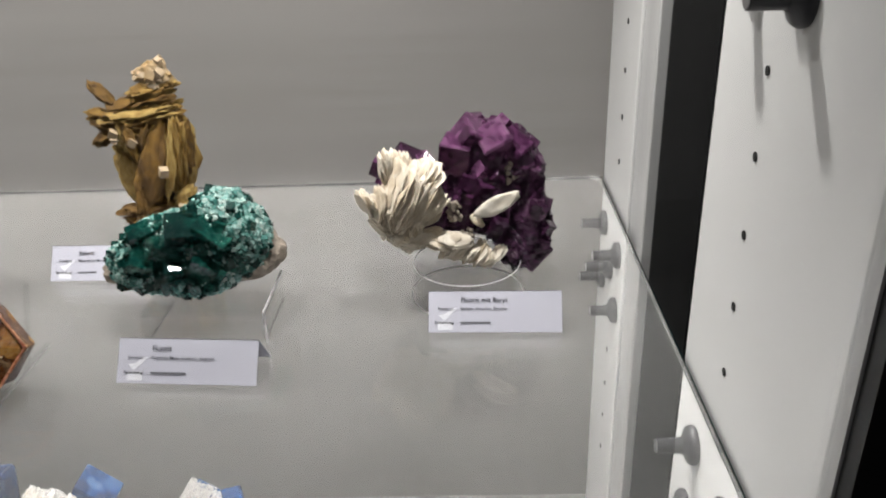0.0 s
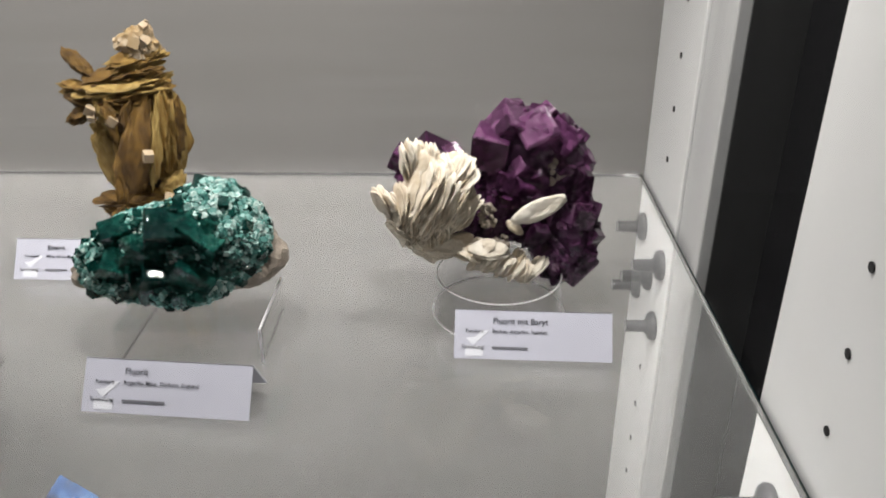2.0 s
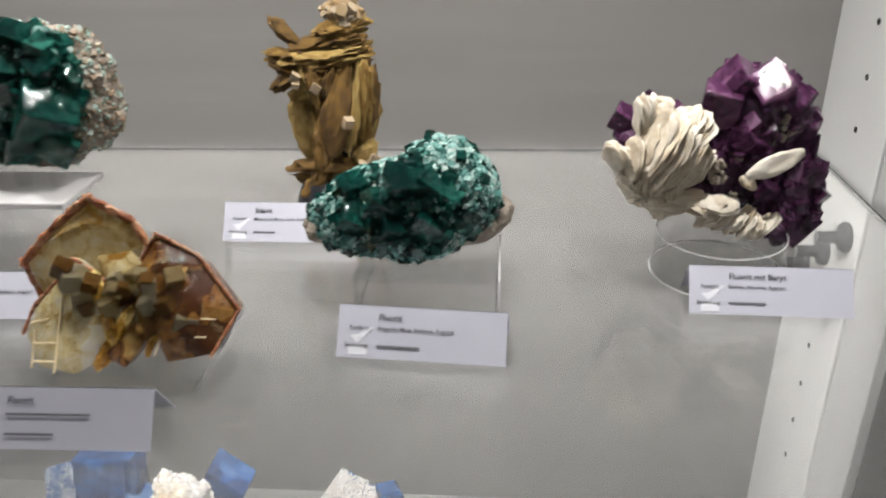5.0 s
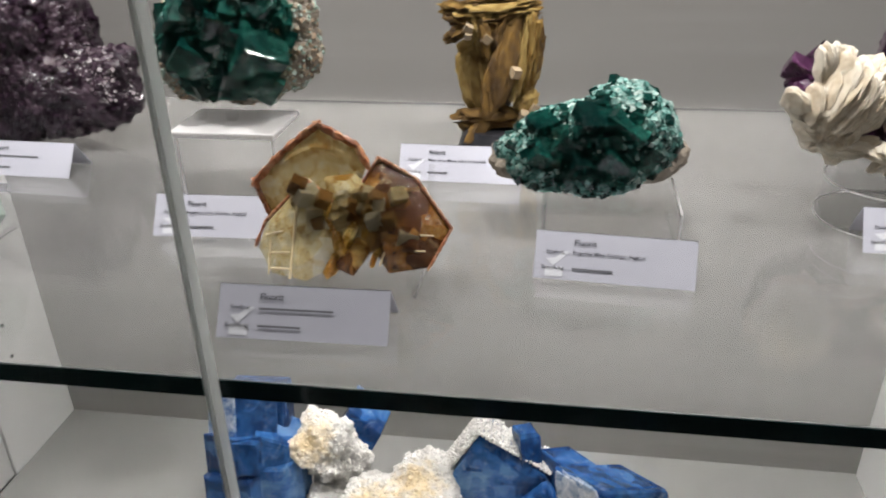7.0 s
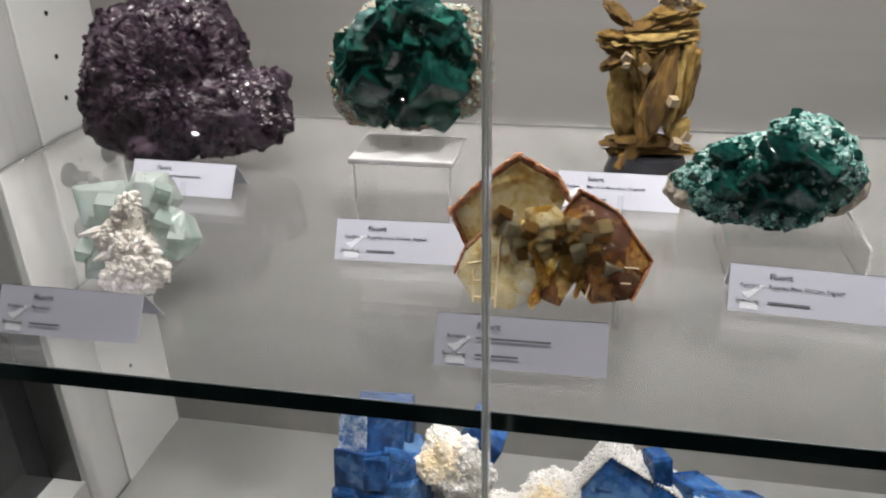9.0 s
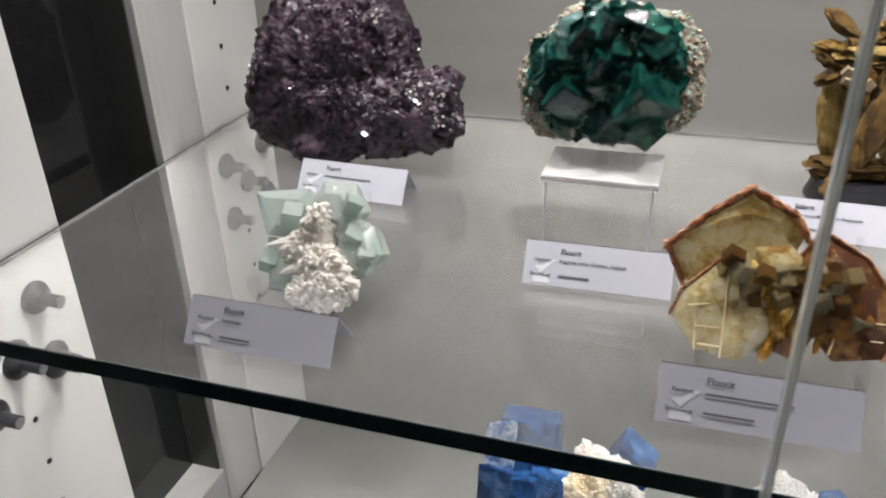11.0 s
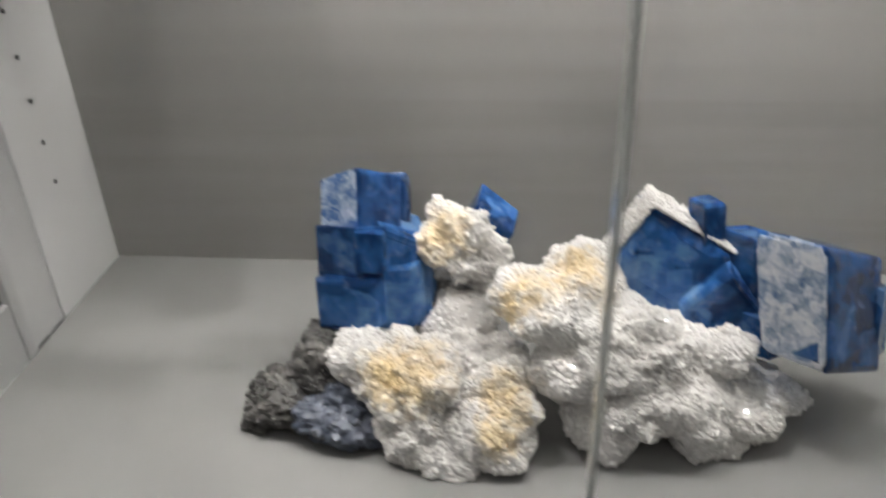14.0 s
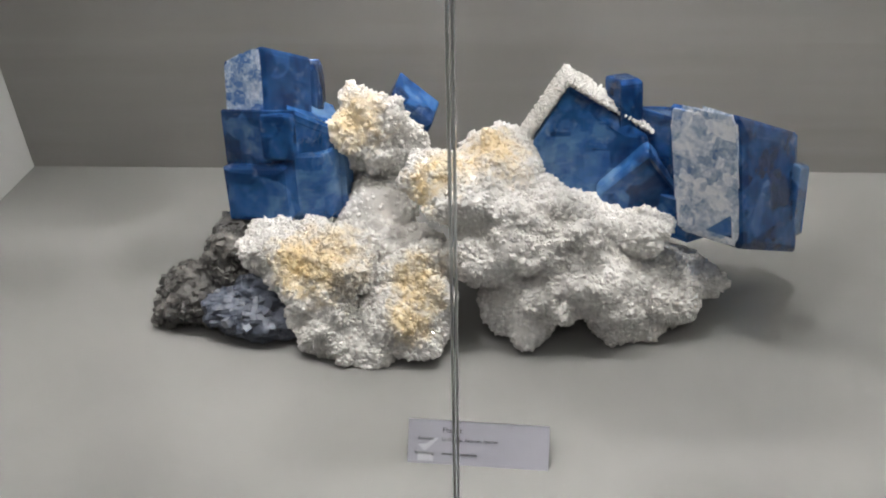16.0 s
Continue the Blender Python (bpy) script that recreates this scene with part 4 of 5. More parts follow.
# ---- wide green fluorite ----
def green_wide():
    s = thing("green_fluorite_specimen", (-0.152, 0.362, SHELF + 0.018), "wide emerald green fluorite cluster on pale rock", "mineral specimen")
    rim = form([((-0.1600, 0.370, 1.3165), (0.0410, 0.020, 0.0130)), ((-0.1330, 0.372, 1.3175), (0.0235, 0.019, 0.0135)), ((-0.1960, 0.366, 1.3160), (0.0120, 0.017, 0.0095))], 6, 0.003, ((60, 0.003), (150, 0.0025), (380, 0.0012)), 3, SHELF + 0.0185)
    part("matrix", rim, MATRIX, s, "pale brown rock rim")
    body = form([((-0.1594, 0.364, 1.3250), (0.0345, 0.0205, 0.0185)), ((-0.1360, 0.366, 1.3290), (0.0205, 0.018, 0.0195)), ((-0.1872, 0.360, 1.3190), (0.0155, 0.018, 0.0120)),
                 ((-0.1440, 0.374, 1.3420), (0.0150, 0.015, 0.0110)), ((-0.1600, 0.355, 1.3120), (0.0260, 0.014, 0.0075))], 6, 0.003, ((60, 0.003), (170, 0.0022), (420, 0.0010)), 5, SHELF + 0.019, 0.003)
    cubes = [cube_mesh(GREEN, 20 + k) for k in range(4)]
    heroes = [cube_mesh(GREEN, 120), stepped_mesh(GREEN, 121, 1), cube_mesh(GREEN, 122)]
    cubes_at(s, heroes, [
        (-0.1580, 0.353, 1.3365, 0.0200, 28, 8, 22), (-0.1410, 0.355, 1.3345, 0.0205, 20, 30, -18), (-0.1810, 0.356, 1.3345, 0.0140, 14, -10, 30),
        (-0.1810, 0.350, 1.3220, 0.0175, 34, 32, 24), (-0.1620, 0.348, 1.3200, 0.0165, 38, 14, 30), (-0.1470, 0.349, 1.3195, 0.0180, 22, 38, 12),
        (-0.1410, 0.368, 1.3440, 0.0135, 30, 10, 24), (-0.1310, 0.353, 1.3230, 0.0120, 20, 30, 40), (-0.1700, 0.348, 1.3290, 0.0120, 10, 40, 15)], 31)
    dark = near([((-0.1600, 0.350, 1.3270), 0.036)])
    cubes_over(s, cubes, body, 110, (0.004, 0.008), 33, dark)
    pale = lambda p: 1.0 - 0.93 * dark(p)
    part("pale_crust", crust(body, 5200, 0.0018, 32, "cube", keep=pale), GREENPALE, s, "pale green small cubes", kind="stuff")
    part("deep_crumbs", crust(body, 260, 0.0032, 36, "cube"), GREEN, s, "small glassy green cubes", kind="stuff")
    part("fluorite_body", body, GREENROCK, s)


# ---- siderite ----
def siderite():
    s = thing("siderite_specimen", (-0.212, 0.468, SHELF), "upright golden brown siderite blades on a black cone foot", "mineral specimen")
    part("foot", tube(bmesh.new(), (-0.2115, 0.468, SHELF), (-0.2115, 0.468, SHELF + 0.0135), 0.027, 0.0225, 40), RUBBER, s, "black truncated cone foot")
    blades = [blade_mesh(SIDERITE, 40 + k, 0.6, 0.03, 0.26, 8, 0.26) for k in range(5)]

    def b(k, x, y, z, l, w, turn, tilt, lean):
        blade(s, blades, k, (-0.2135 + (x + 0.2115) * 0.86, y, z), (l, 0.036, w / 0.62), turn, tilt, lean)
    # foot blades
    b(0, -0.216, 0.462, 1.3055, 0.050, 0.014, 5, 6, -70); b(1, -0.203, 0.466, 1.3050, 0.046, 0.012, -10, 10, -65)
    b(2, -0.222, 0.458, 1.3000, 0.026, 0.010, 15, -45, -30); b(3, -0.212, 0.470, 1.3010, 0.044, 0.018, 0, 0, -80); b(4, -0.228, 0.462, 1.2995, 0.020, 0.010, 0, 20, -40)
    # body
    b(0, -0.2290, 0.472, 1.3300, 0.044, 0.022, 10, 80, 0); b(1, -0.2220, 0.476, 1.3300, 0.046, 0.026, -20, 88, 5)
    b(2, -0.2060, 0.456, 1.3400, 0.056, 0.019, 20, -70, -10); b(3, -0.1915, 0.466, 1.3420, 0.052, 0.018, -30, -78, 0)
    b(4, -0.2140, 0.466, 1.3320, 0.044, 0.014, 50, -80, 0); b(1, -0.1890, 0.474, 1.3400, 0.044, 0.018, 30, 86, 5)
    b(2, -0.2140, 0.480, 1.3420, 0.050, 0.030, 0, 86, 0); b(3, -0.2000, 0.482, 1.3450, 0.048, 0.030, 15, 82, 5)
    b(1, -0.1900, 0.464, 1.3150, 0.018, 0.012, 20, -50, 0); b(4, -0.2170, 0.460, 1.3300, 0.028, 0.007, 30, 80, -15)
    b(0, -0.1860, 0.470, 1.3450, 0.034, 0.012, 40, -82, 0); b(2, -0.2015, 0.462, 1.3400, 0.046, 0.009, 45, -74, 0); b(4, -0.1960, 0.460, 1.3420, 0.050, 0.008, 55, -76, 0)
    # head
    b(0, -0.2150, 0.462, 1.3720, 0.046, 0.013, 5, -6, -60); b(1, -0.2090, 0.466, 1.3790, 0.040, 0.013, -8, -14, -50)
    b(2, -0.2120, 0.464, 1.3660, 0.044, 0.015, 10, 0, -65); b(3, -0.2330, 0.462, 1.3640, 0.030, 0.010, 10, 28, -40)
    b(4, -0.2390, 0.464, 1.3710, 0.024, 0.008, 0, 6, -50); b(1, -0.2370, 0.466, 1.3850, 0.024, 0.008, 0, 42, -30)
    b(2, -0.2260, 0.460, 1.3590, 0.024, 0.007, 40, 76, 0); b(3, -0.2200, 0.458, 1.3560, 0.026, 0.008, 30, 84, -5); b(0, -0.2120, 0.459, 1.3580, 0.022, 0.007, 35, -70, 0)
    b(0, -0.2090, 0.470, 1.3680, 0.040, 0.020, 0, -20, -20); b(4, -0.2010, 0.466, 1.3860, 0.030, 0.012, 0, -15, -45)
    b(2, -0.2140, 0.472, 1.3560, 0.034, 0.022, 0, 10, -10); b(3, -0.1970, 0.470, 1.3640, 0.026, 0.014, -20, 50, 0)
    b(1, -0.2190, 0.464, 1.3775, 0.036, 0.010, 0, -20, -55); b(4, -0.2030, 0.464, 1.3690, 0.032, 0.012, -5, -24, -45); b(3, -0.2360, 0.462, 1.3590, 0.024, 0.008, 0, -30, -40)
    part("core", lump(bmesh.new(), (-0.2100, 0.478, 1.3450), (0.013, 0.009, 0.040), 0.2, 4, seed=8), DARKROCK, s, "dark brown core")
    tip = form([((-0.2060, 0.470, 1.3950), (0.0080, 0.007, 0.0065)), ((-0.1965, 0.470, 1.3915), (0.0055, 0.006, 0.0065)), ((-0.2015, 0.471, 1.4010), (0.0060, 0.006, 0.0040))], 4, 0.002, ((140, 0.002), (400, 0.0015)), 8, facet=0.003)
    part("tip_crystals", crust(tip, 26, 0.0040, 33, "cube"), TIP, s, "pale honey quartz crystals", kind="stuff")
    part("quartz_tip", tip, TIP, s, "pale honey quartz tip")
    cubes = [cube_mesh(TIP, 46), cube_mesh(TIP, 47)]
    cubes_at(s, cubes, [(-0.2010, 0.4510, 1.3370, 0.0055, 20, 10, 30), (-0.2300, 0.455, 1.3620, 0.0050, 20, 30, 10), (-0.2300, 0.455, 1.3580, 0.0042, 35, 10, 10), (-0.2190, 0.455, 1.3560, 0.0052, 10, 40, 20), (-0.1960, 0.458, 1.3080, 0.0060, 30, 20, 15), (-0.1900, 0.462, 1.3120, 0.0060, 10, 30, 35)], 35)


# ---- upright green fluorite on the stand ----
def green_upright():
    s = thing("green_fluorite_specimen", (-0.347, 0.38, SHELF + 0.045), "upright dark emerald fluorite cluster with a pale rim", "mineral specimen")
    rim = form([((-0.3497, 0.397, 1.3680), (0.0405, 0.015, 0.0370)), ((-0.3235, 0.396, 1.3700), (0.0200, 0.014, 0.0310)), ((-0.3770, 0.394, 1.3600), (0.0195, 0.013, 0.0260))], 6, 0.003, ((60, 0.004), (150, 0.003), (380, 0.0015)), 6, SHELF + 0.0445)
    part("rim_crust", crust(rim, 1700, 0.0017, 54, "cube", facing=-0.6), GREENRIM, s, "pale sandy and green crumbs", kind="stuff")
    part("matrix", rim, MATRIX, s, "pale brown rock rim")
    body = form([((-0.3522, 0.387, 1.3730), (0.0335, 0.0130, 0.0325)), ((-0.3310, 0.389, 1.3750), (0.0170, 0.012, 0.0270)), ((-0.3700, 0.388, 1.3660), (0.0185, 0.012, 0.0240))], 6, 0.003, ((60, 0.003), (170, 0.0022)), 7, None, 0.003)
    cubes = [cube_mesh(GREEN, 50 + k) for k in range(4)]
    heroes = [cube_mesh(GREEN, 150), stepped_mesh(GREEN, 151, 1), cube_mesh(GREEN, 152)]
    cubes_at(s, heroes, [
        (-0.3310, 0.375, 1.3650, 0.0235, 46, 22, 38), (-0.3685, 0.377, 1.3635, 0.0190, 28, 34, 24), (-0.3614, 0.379, 1.3900, 0.0140, 20, 36, 28),
        (-0.3404, 0.381, 1.4000, 0.0125, 36, 24, 12), (-0.3517, 0.376, 1.3795, 0.0150, 26, 16, 34), (-0.3760, 0.380, 1.3790, 0.0140, 34, 12, 26),
        (-0.3285, 0.379, 1.3850, 0.0150, 24, 30, -32), (-0.3480, 0.377, 1.3510, 0.0165, 30, 12, 40), (-0.3300, 0.379, 1.3480, 0.0150, 16, 36, 22),
        (-0.3690, 0.380, 1.3480, 0.0130, 30, 20, -20), (-0.3520, 0.380, 1.3965, 0.0125, 14, 22, 42)], 52)
    cubes_over(s, cubes, body, 150, (0.004, 0.010), 51)
    side = near([((-0.314, 0.385, 1.375), 0.026), ((-0.352, 0.380, 1.341), 0.020), ((-0.385, 0.384, 1.358), 0.016), ((-0.354, 0.376, 1.366), 0.009), ((-0.362, 0.375, 1.381), 0.009), ((-0.342, 0.375, 1.374), 0.008), ((-0.338, 0.376, 1.392), 0.009), ((-0.360, 0.374, 1.352), 0.008)])
    part("pale_crust", crust(body, 4200, 0.0018, 53, "cube", keep=side), GREENPALE, s, "pale green small cubes", kind="stuff")
    part("fluorite_body", body, GREENROCK, s)


# ---- dark violet fluorite ----
def violet():
    s = thing("dark_violet_fluorite_specimen", (-0.52, 0.45, SHELF), "large dark violet fluorite boulder with a paler quartz flank", "mineral specimen")
    body = form([((-0.5450, 0.464, 1.3410), (0.0520, 0.036, 0.0520)), ((-0.5160, 0.468, 1.3520), (0.0350, 0.034, 0.0440)), ((-0.5049, 0.456, 1.3190), (0.0390, 0.032, 0.0300)),
                 ((-0.5680, 0.460, 1.3180), (0.0350, 0.030, 0.0300)), ((-0.4640, 0.452, 1.3150), (0.0165, 0.022, 0.0175)), ((-0.4640, 0.460, 1.3350), (0.0135, 0.020, 0.0125)),
                 ((-0.5432, 0.448, 1.2990), (0.0260, 0.024, 0.0130))], 7, 0.004, ((35, 0.006), (90, 0.004), (220, 0.0022), (520, 0.001)), 9, SHELF + 0.0005)
    cubes = [cube_mesh(VIOLETDARK, 60 + k) for k in range(4)]
    cubes_over(s, cubes, body, 80, (0.004, 0.010), 61, None, -0.1, 0.42)
    flank = near([((-0.470, 0.440, 1.345), 0.026), ((-0.452, 0.440, 1.330), 0.018), ((-0.590, 0.440, 1.350), 0.020), ((-0.500, 0.440, 1.392), 0.024), ((-0.478, 0.435, 1.310), 0.010)])
    part("pale_flank", crust(body, 3600, 0.0019, 65, "cube", keep=flank), GREYVIOLET, s, "greyish quartz crumbs", kind="stuff")
    part("small_cubes", crust(body, 420, 0.0026, 64, "cube"), VIOLETDARK, s, kind="stuff")
    part("matrix", body, VIOLETROCK, s, "dark violet massive fluorite")


# ---- mint fluorite with quartz ----
def mint():
    s = thing("mint_fluorite_specimen", (-0.476, 0.29, SHELF + 0.004), "pale mint fluorite cubes with milky quartz crystals", "mineral specimen")
    for k, (ring, bulge, deep) in enumerate((
            ([(-0.5086, 0.301, 1.3266), (-0.4787, 0.3015, 1.3310), (-0.4711, 0.2957, 1.3206), (-0.4792, 0.2893, 1.3092), (-0.5002, 0.2897, 1.3079)], 0.004, 0.014),
            ([(-0.4755, 0.2943, 1.3263), (-0.4686, 0.3, 1.3376), (-0.4534, 0.2994, 1.3373), (-0.4479, 0.293, 1.3263), (-0.4539, 0.287, 1.3162), (-0.4688, 0.2883, 1.3170)], 0.007, 0.012),
            ([(-0.4564, 0.2923, 1.3246), (-0.4413, 0.289, 1.3205), (-0.4351, 0.2817, 1.3109), (-0.4394, 0.275, 1.3028), (-0.4488, 0.272, 1.2992), (-0.4587, 0.285, 1.3126)], 0.006, 0.012),
            ([(-0.4988, 0.2897, 1.3081), (-0.4791, 0.289, 1.3088), (-0.4734, 0.269, 1.2910), (-0.4891, 0.269, 1.2900)], 0.003, 0.010))):
        part("crystal", gem(ring, bulge, deep, 70 + k, 0.0008), MINT, s, "translucent pale mint fluorite crystal")
    small = [cube_mesh(MINT, 76), cube_mesh(MINT, 77)]
    cubes_at(s, small, [(-0.449, 0.283, 1.3180, 0.009, 20, 30, 10), (-0.442, 0.280, 1.3110, 0.008, 30, 10, 20), (-0.452, 0.290, 1.3300, 0.008, 10, 30, 30), (-0.484, 0.291, 1.3200, 0.010, 20, 10, 15), (-0.446, 0.277, 1.3050, 0.008, 20, 20, 40), (-0.493, 0.280, 1.3000, 0.009, 25, 15, 10)], 75)
    body = form([((-0.4671, 0.2840, 1.3153), (0.0075, 0.008, 0.0160)), ((-0.4726, 0.2795, 1.3087), (0.0125, 0.008, 0.0070)), ((-0.4603, 0.2730, 1.3021), (0.0130, 0.010, 0.0110)),
                 ((-0.4535, 0.2660, 1.2985), (0.0105, 0.010, 0.0085)), ((-0.4629, 0.2650, 1.2965), (0.0130, 0.008, 0.0060))], 6, 0.002, ((90, 0.002), (220, 0.0016)), 15, SHELF + 0.004, 0.003)
    part("quartz_crystals", crust(body, 620, 0.0026, 72, tall=(-0.1, 0.5), lean=0.4), CREAM, s, "milky white quartz crystals", kind="stuff")
    part("matrix", body, CREAM, s, "milky quartz body")
    bm = bmesh.new()
    for a, b, r in (((-0.472, 0.281, 1.3135), (-0.4900, 0.2735, 1.3125), 0.0034), ((-0.470, 0.272, 1.3060), (-0.4800, 0.266, 1.3030), 0.0025), ((-0.466, 0.284, 1.322), (-0.4640, 0.281, 1.3330), 0.0030), ((-0.455, 0.272, 1.309), (-0.4480, 0.265, 1.3140), 0.0026), ((-0.448, 0.268, 1.303), (-0.4400, 0.262, 1.3060), 0.0024)):
        a, b = Vector(a), Vector(b)
        c = a.lerp(b, 0.6)
        tube(bm, a, c, r, r * 0.95, 6)
        tube(bm, c, b, r * 0.95, 0.0003, 6)
    part("quartz_point", bm, CREAM, s, "pointed milky quartz crystals")


# ---- amber fluorite with red rims ----
def amber():
    s = thing("amber_fluorite_specimen", (-0.262, 0.298, SHELF + 0.006), "translucent yellow and amber fluorite cubes with rusty red rims", "mineral specimen")
    low = [(-0.3027, 0.2889, 1.3102), (-0.2838, 0.2952, 1.3290), (-0.2736, 0.2933, 1.3222), (-0.2572, 0.286, 1.3087), (-0.266, 0.2747, 1.2981), (-0.28, 0.268, 1.2925), (-0.2947, 0.2721, 1.2935), (-0.3061, 0.283, 1.3011)]
    up = [(-0.3101, 0.3012, 1.3242), (-0.2961, 0.3044, 1.3383), (-0.28, 0.308, 1.3505), (-0.2615, 0.3048, 1.3419), (-0.2566, 0.3024, 1.3335), (-0.2636, 0.299, 1.3189), (-0.3024, 0.2961, 1.3095)]
    right = [(-0.2612, 0.2976, 1.3226), (-0.2511, 0.3012, 1.3380), (-0.2344, 0.2989, 1.3298), (-0.2176, 0.29, 1.3104), (-0.2257, 0.2749, 1.2981), (-0.2436, 0.2741, 1.2957), (-0.2518, 0.285, 1.3025)]
    foot = [(-0.2684, 0.2727, 1.2990), (-0.2583, 0.282, 1.3078), (-0.2497, 0.277, 1.3043), (-0.258, 0.2663, 1.2967)]
    mid = [(-0.2769, 0.2975, 1.3299), (-0.2618, 0.2978, 1.3324), (-0.2495, 0.2938, 1.3197), (-0.2506, 0.284, 1.3046), (-0.2616, 0.282, 1.3017), (-0.2733, 0.2927, 1.3153)]
    for k, (ring, bulge, deep, mat, tag) in enumerate((
            (up, 0.003, 0.014, HONEY, "pale yellow translucent crystal"), (low, 0.007, 0.010, HONEY, "clear olive yellow crystal with ladder-like veins"), (right, 0.008, 0.013, COGNAC, "brown amber crystal"),
            (mid, 0.003, 0.012, HONEY, "broken honey crystal"), (foot, 0.004, 0.008, COGNAC, "small amber crystal"))):
        part("crystal", gem(ring, bulge, deep, 80 + k), mat, s, tag)
    # rusty growth rims along the upper edges
    for k, (line, r) in enumerate(((up[:5], 0.0017), ([up[6], up[0]], 0.0013), ([low[0], low[1], low[2], low[3]], 0.0008), ([low[0], low[7]], 0.0008), (right[0:4], 0.0009), ([right[3], right[4]], 0.0007))):
        part("rusty_rim", rail([(x, y - 0.001, z) for x, y, z in line], r, 90 + k), RUST, s, "rusty red growth rim")
    for a, b, r in (((-0.2736, 0.2880, 1.3200), (-0.2630, 0.2730, 1.3010), 0.0030), ((-0.2620, 0.2820, 1.3080), (-0.2690, 0.2690, 1.2960), 0.0028), ((-0.2440, 0.2890, 1.3190), (-0.2500, 0.2730, 1.3000), 0.0022)):
        part("gold_band", rail([a, b], r, 97), GOLD, s, "golden yellow growth band")
    # cream veins
    for a, b in (((-0.2850, 0.2865, 1.3250), (-0.2850, 0.2640, 1.2950)), ((-0.2990, 0.2790, 1.3085), (-0.2850, 0.2790, 1.3120)), ((-0.2960, 0.2720, 1.3035), (-0.2850, 0.2720, 1.3040)), ((-0.2940, 0.2670, 1.2985), (-0.2850, 0.2670, 1.2985)), ((-0.2850, 0.2790, 1.3125), (-0.2740, 0.2800, 1.3130)),
                 ((-0.2960, 0.2760, 1.3070), (-0.2950, 0.2660, 1.2960)), ((-0.2400, 0.2830, 1.3180), (-0.2460, 0.2690, 1.3010)), ((-0.2420, 0.2790, 1.3120), (-0.2240, 0.2800, 1.3110)), ((-0.2440, 0.2740, 1.3060), (-0.2270, 0.2750, 1.3060))):
        part("vein", tube(bmesh.new(), a, b, 0.00055, 0.0004, 6), VEIN, s, "cream coloured vein")
    rnd = random.Random(86)
    a, b = cube_mesh(HONEY, 81), cube_mesh(COGNAC, 84)
    rows = []
    for k in range(44):
        x = rnd.uniform(-0.290, -0.236)
        rows.append((x, rnd.uniform(0.278, 0.294), 1.318 + rnd.uniform(-0.012, 0.012), rnd.uniform(0.004, 0.008), rnd.uniform(0, 40), rnd.uniform(0, 80), rnd.uniform(0, 40)))
    cubes_at(s, [a, b], rows, 88)


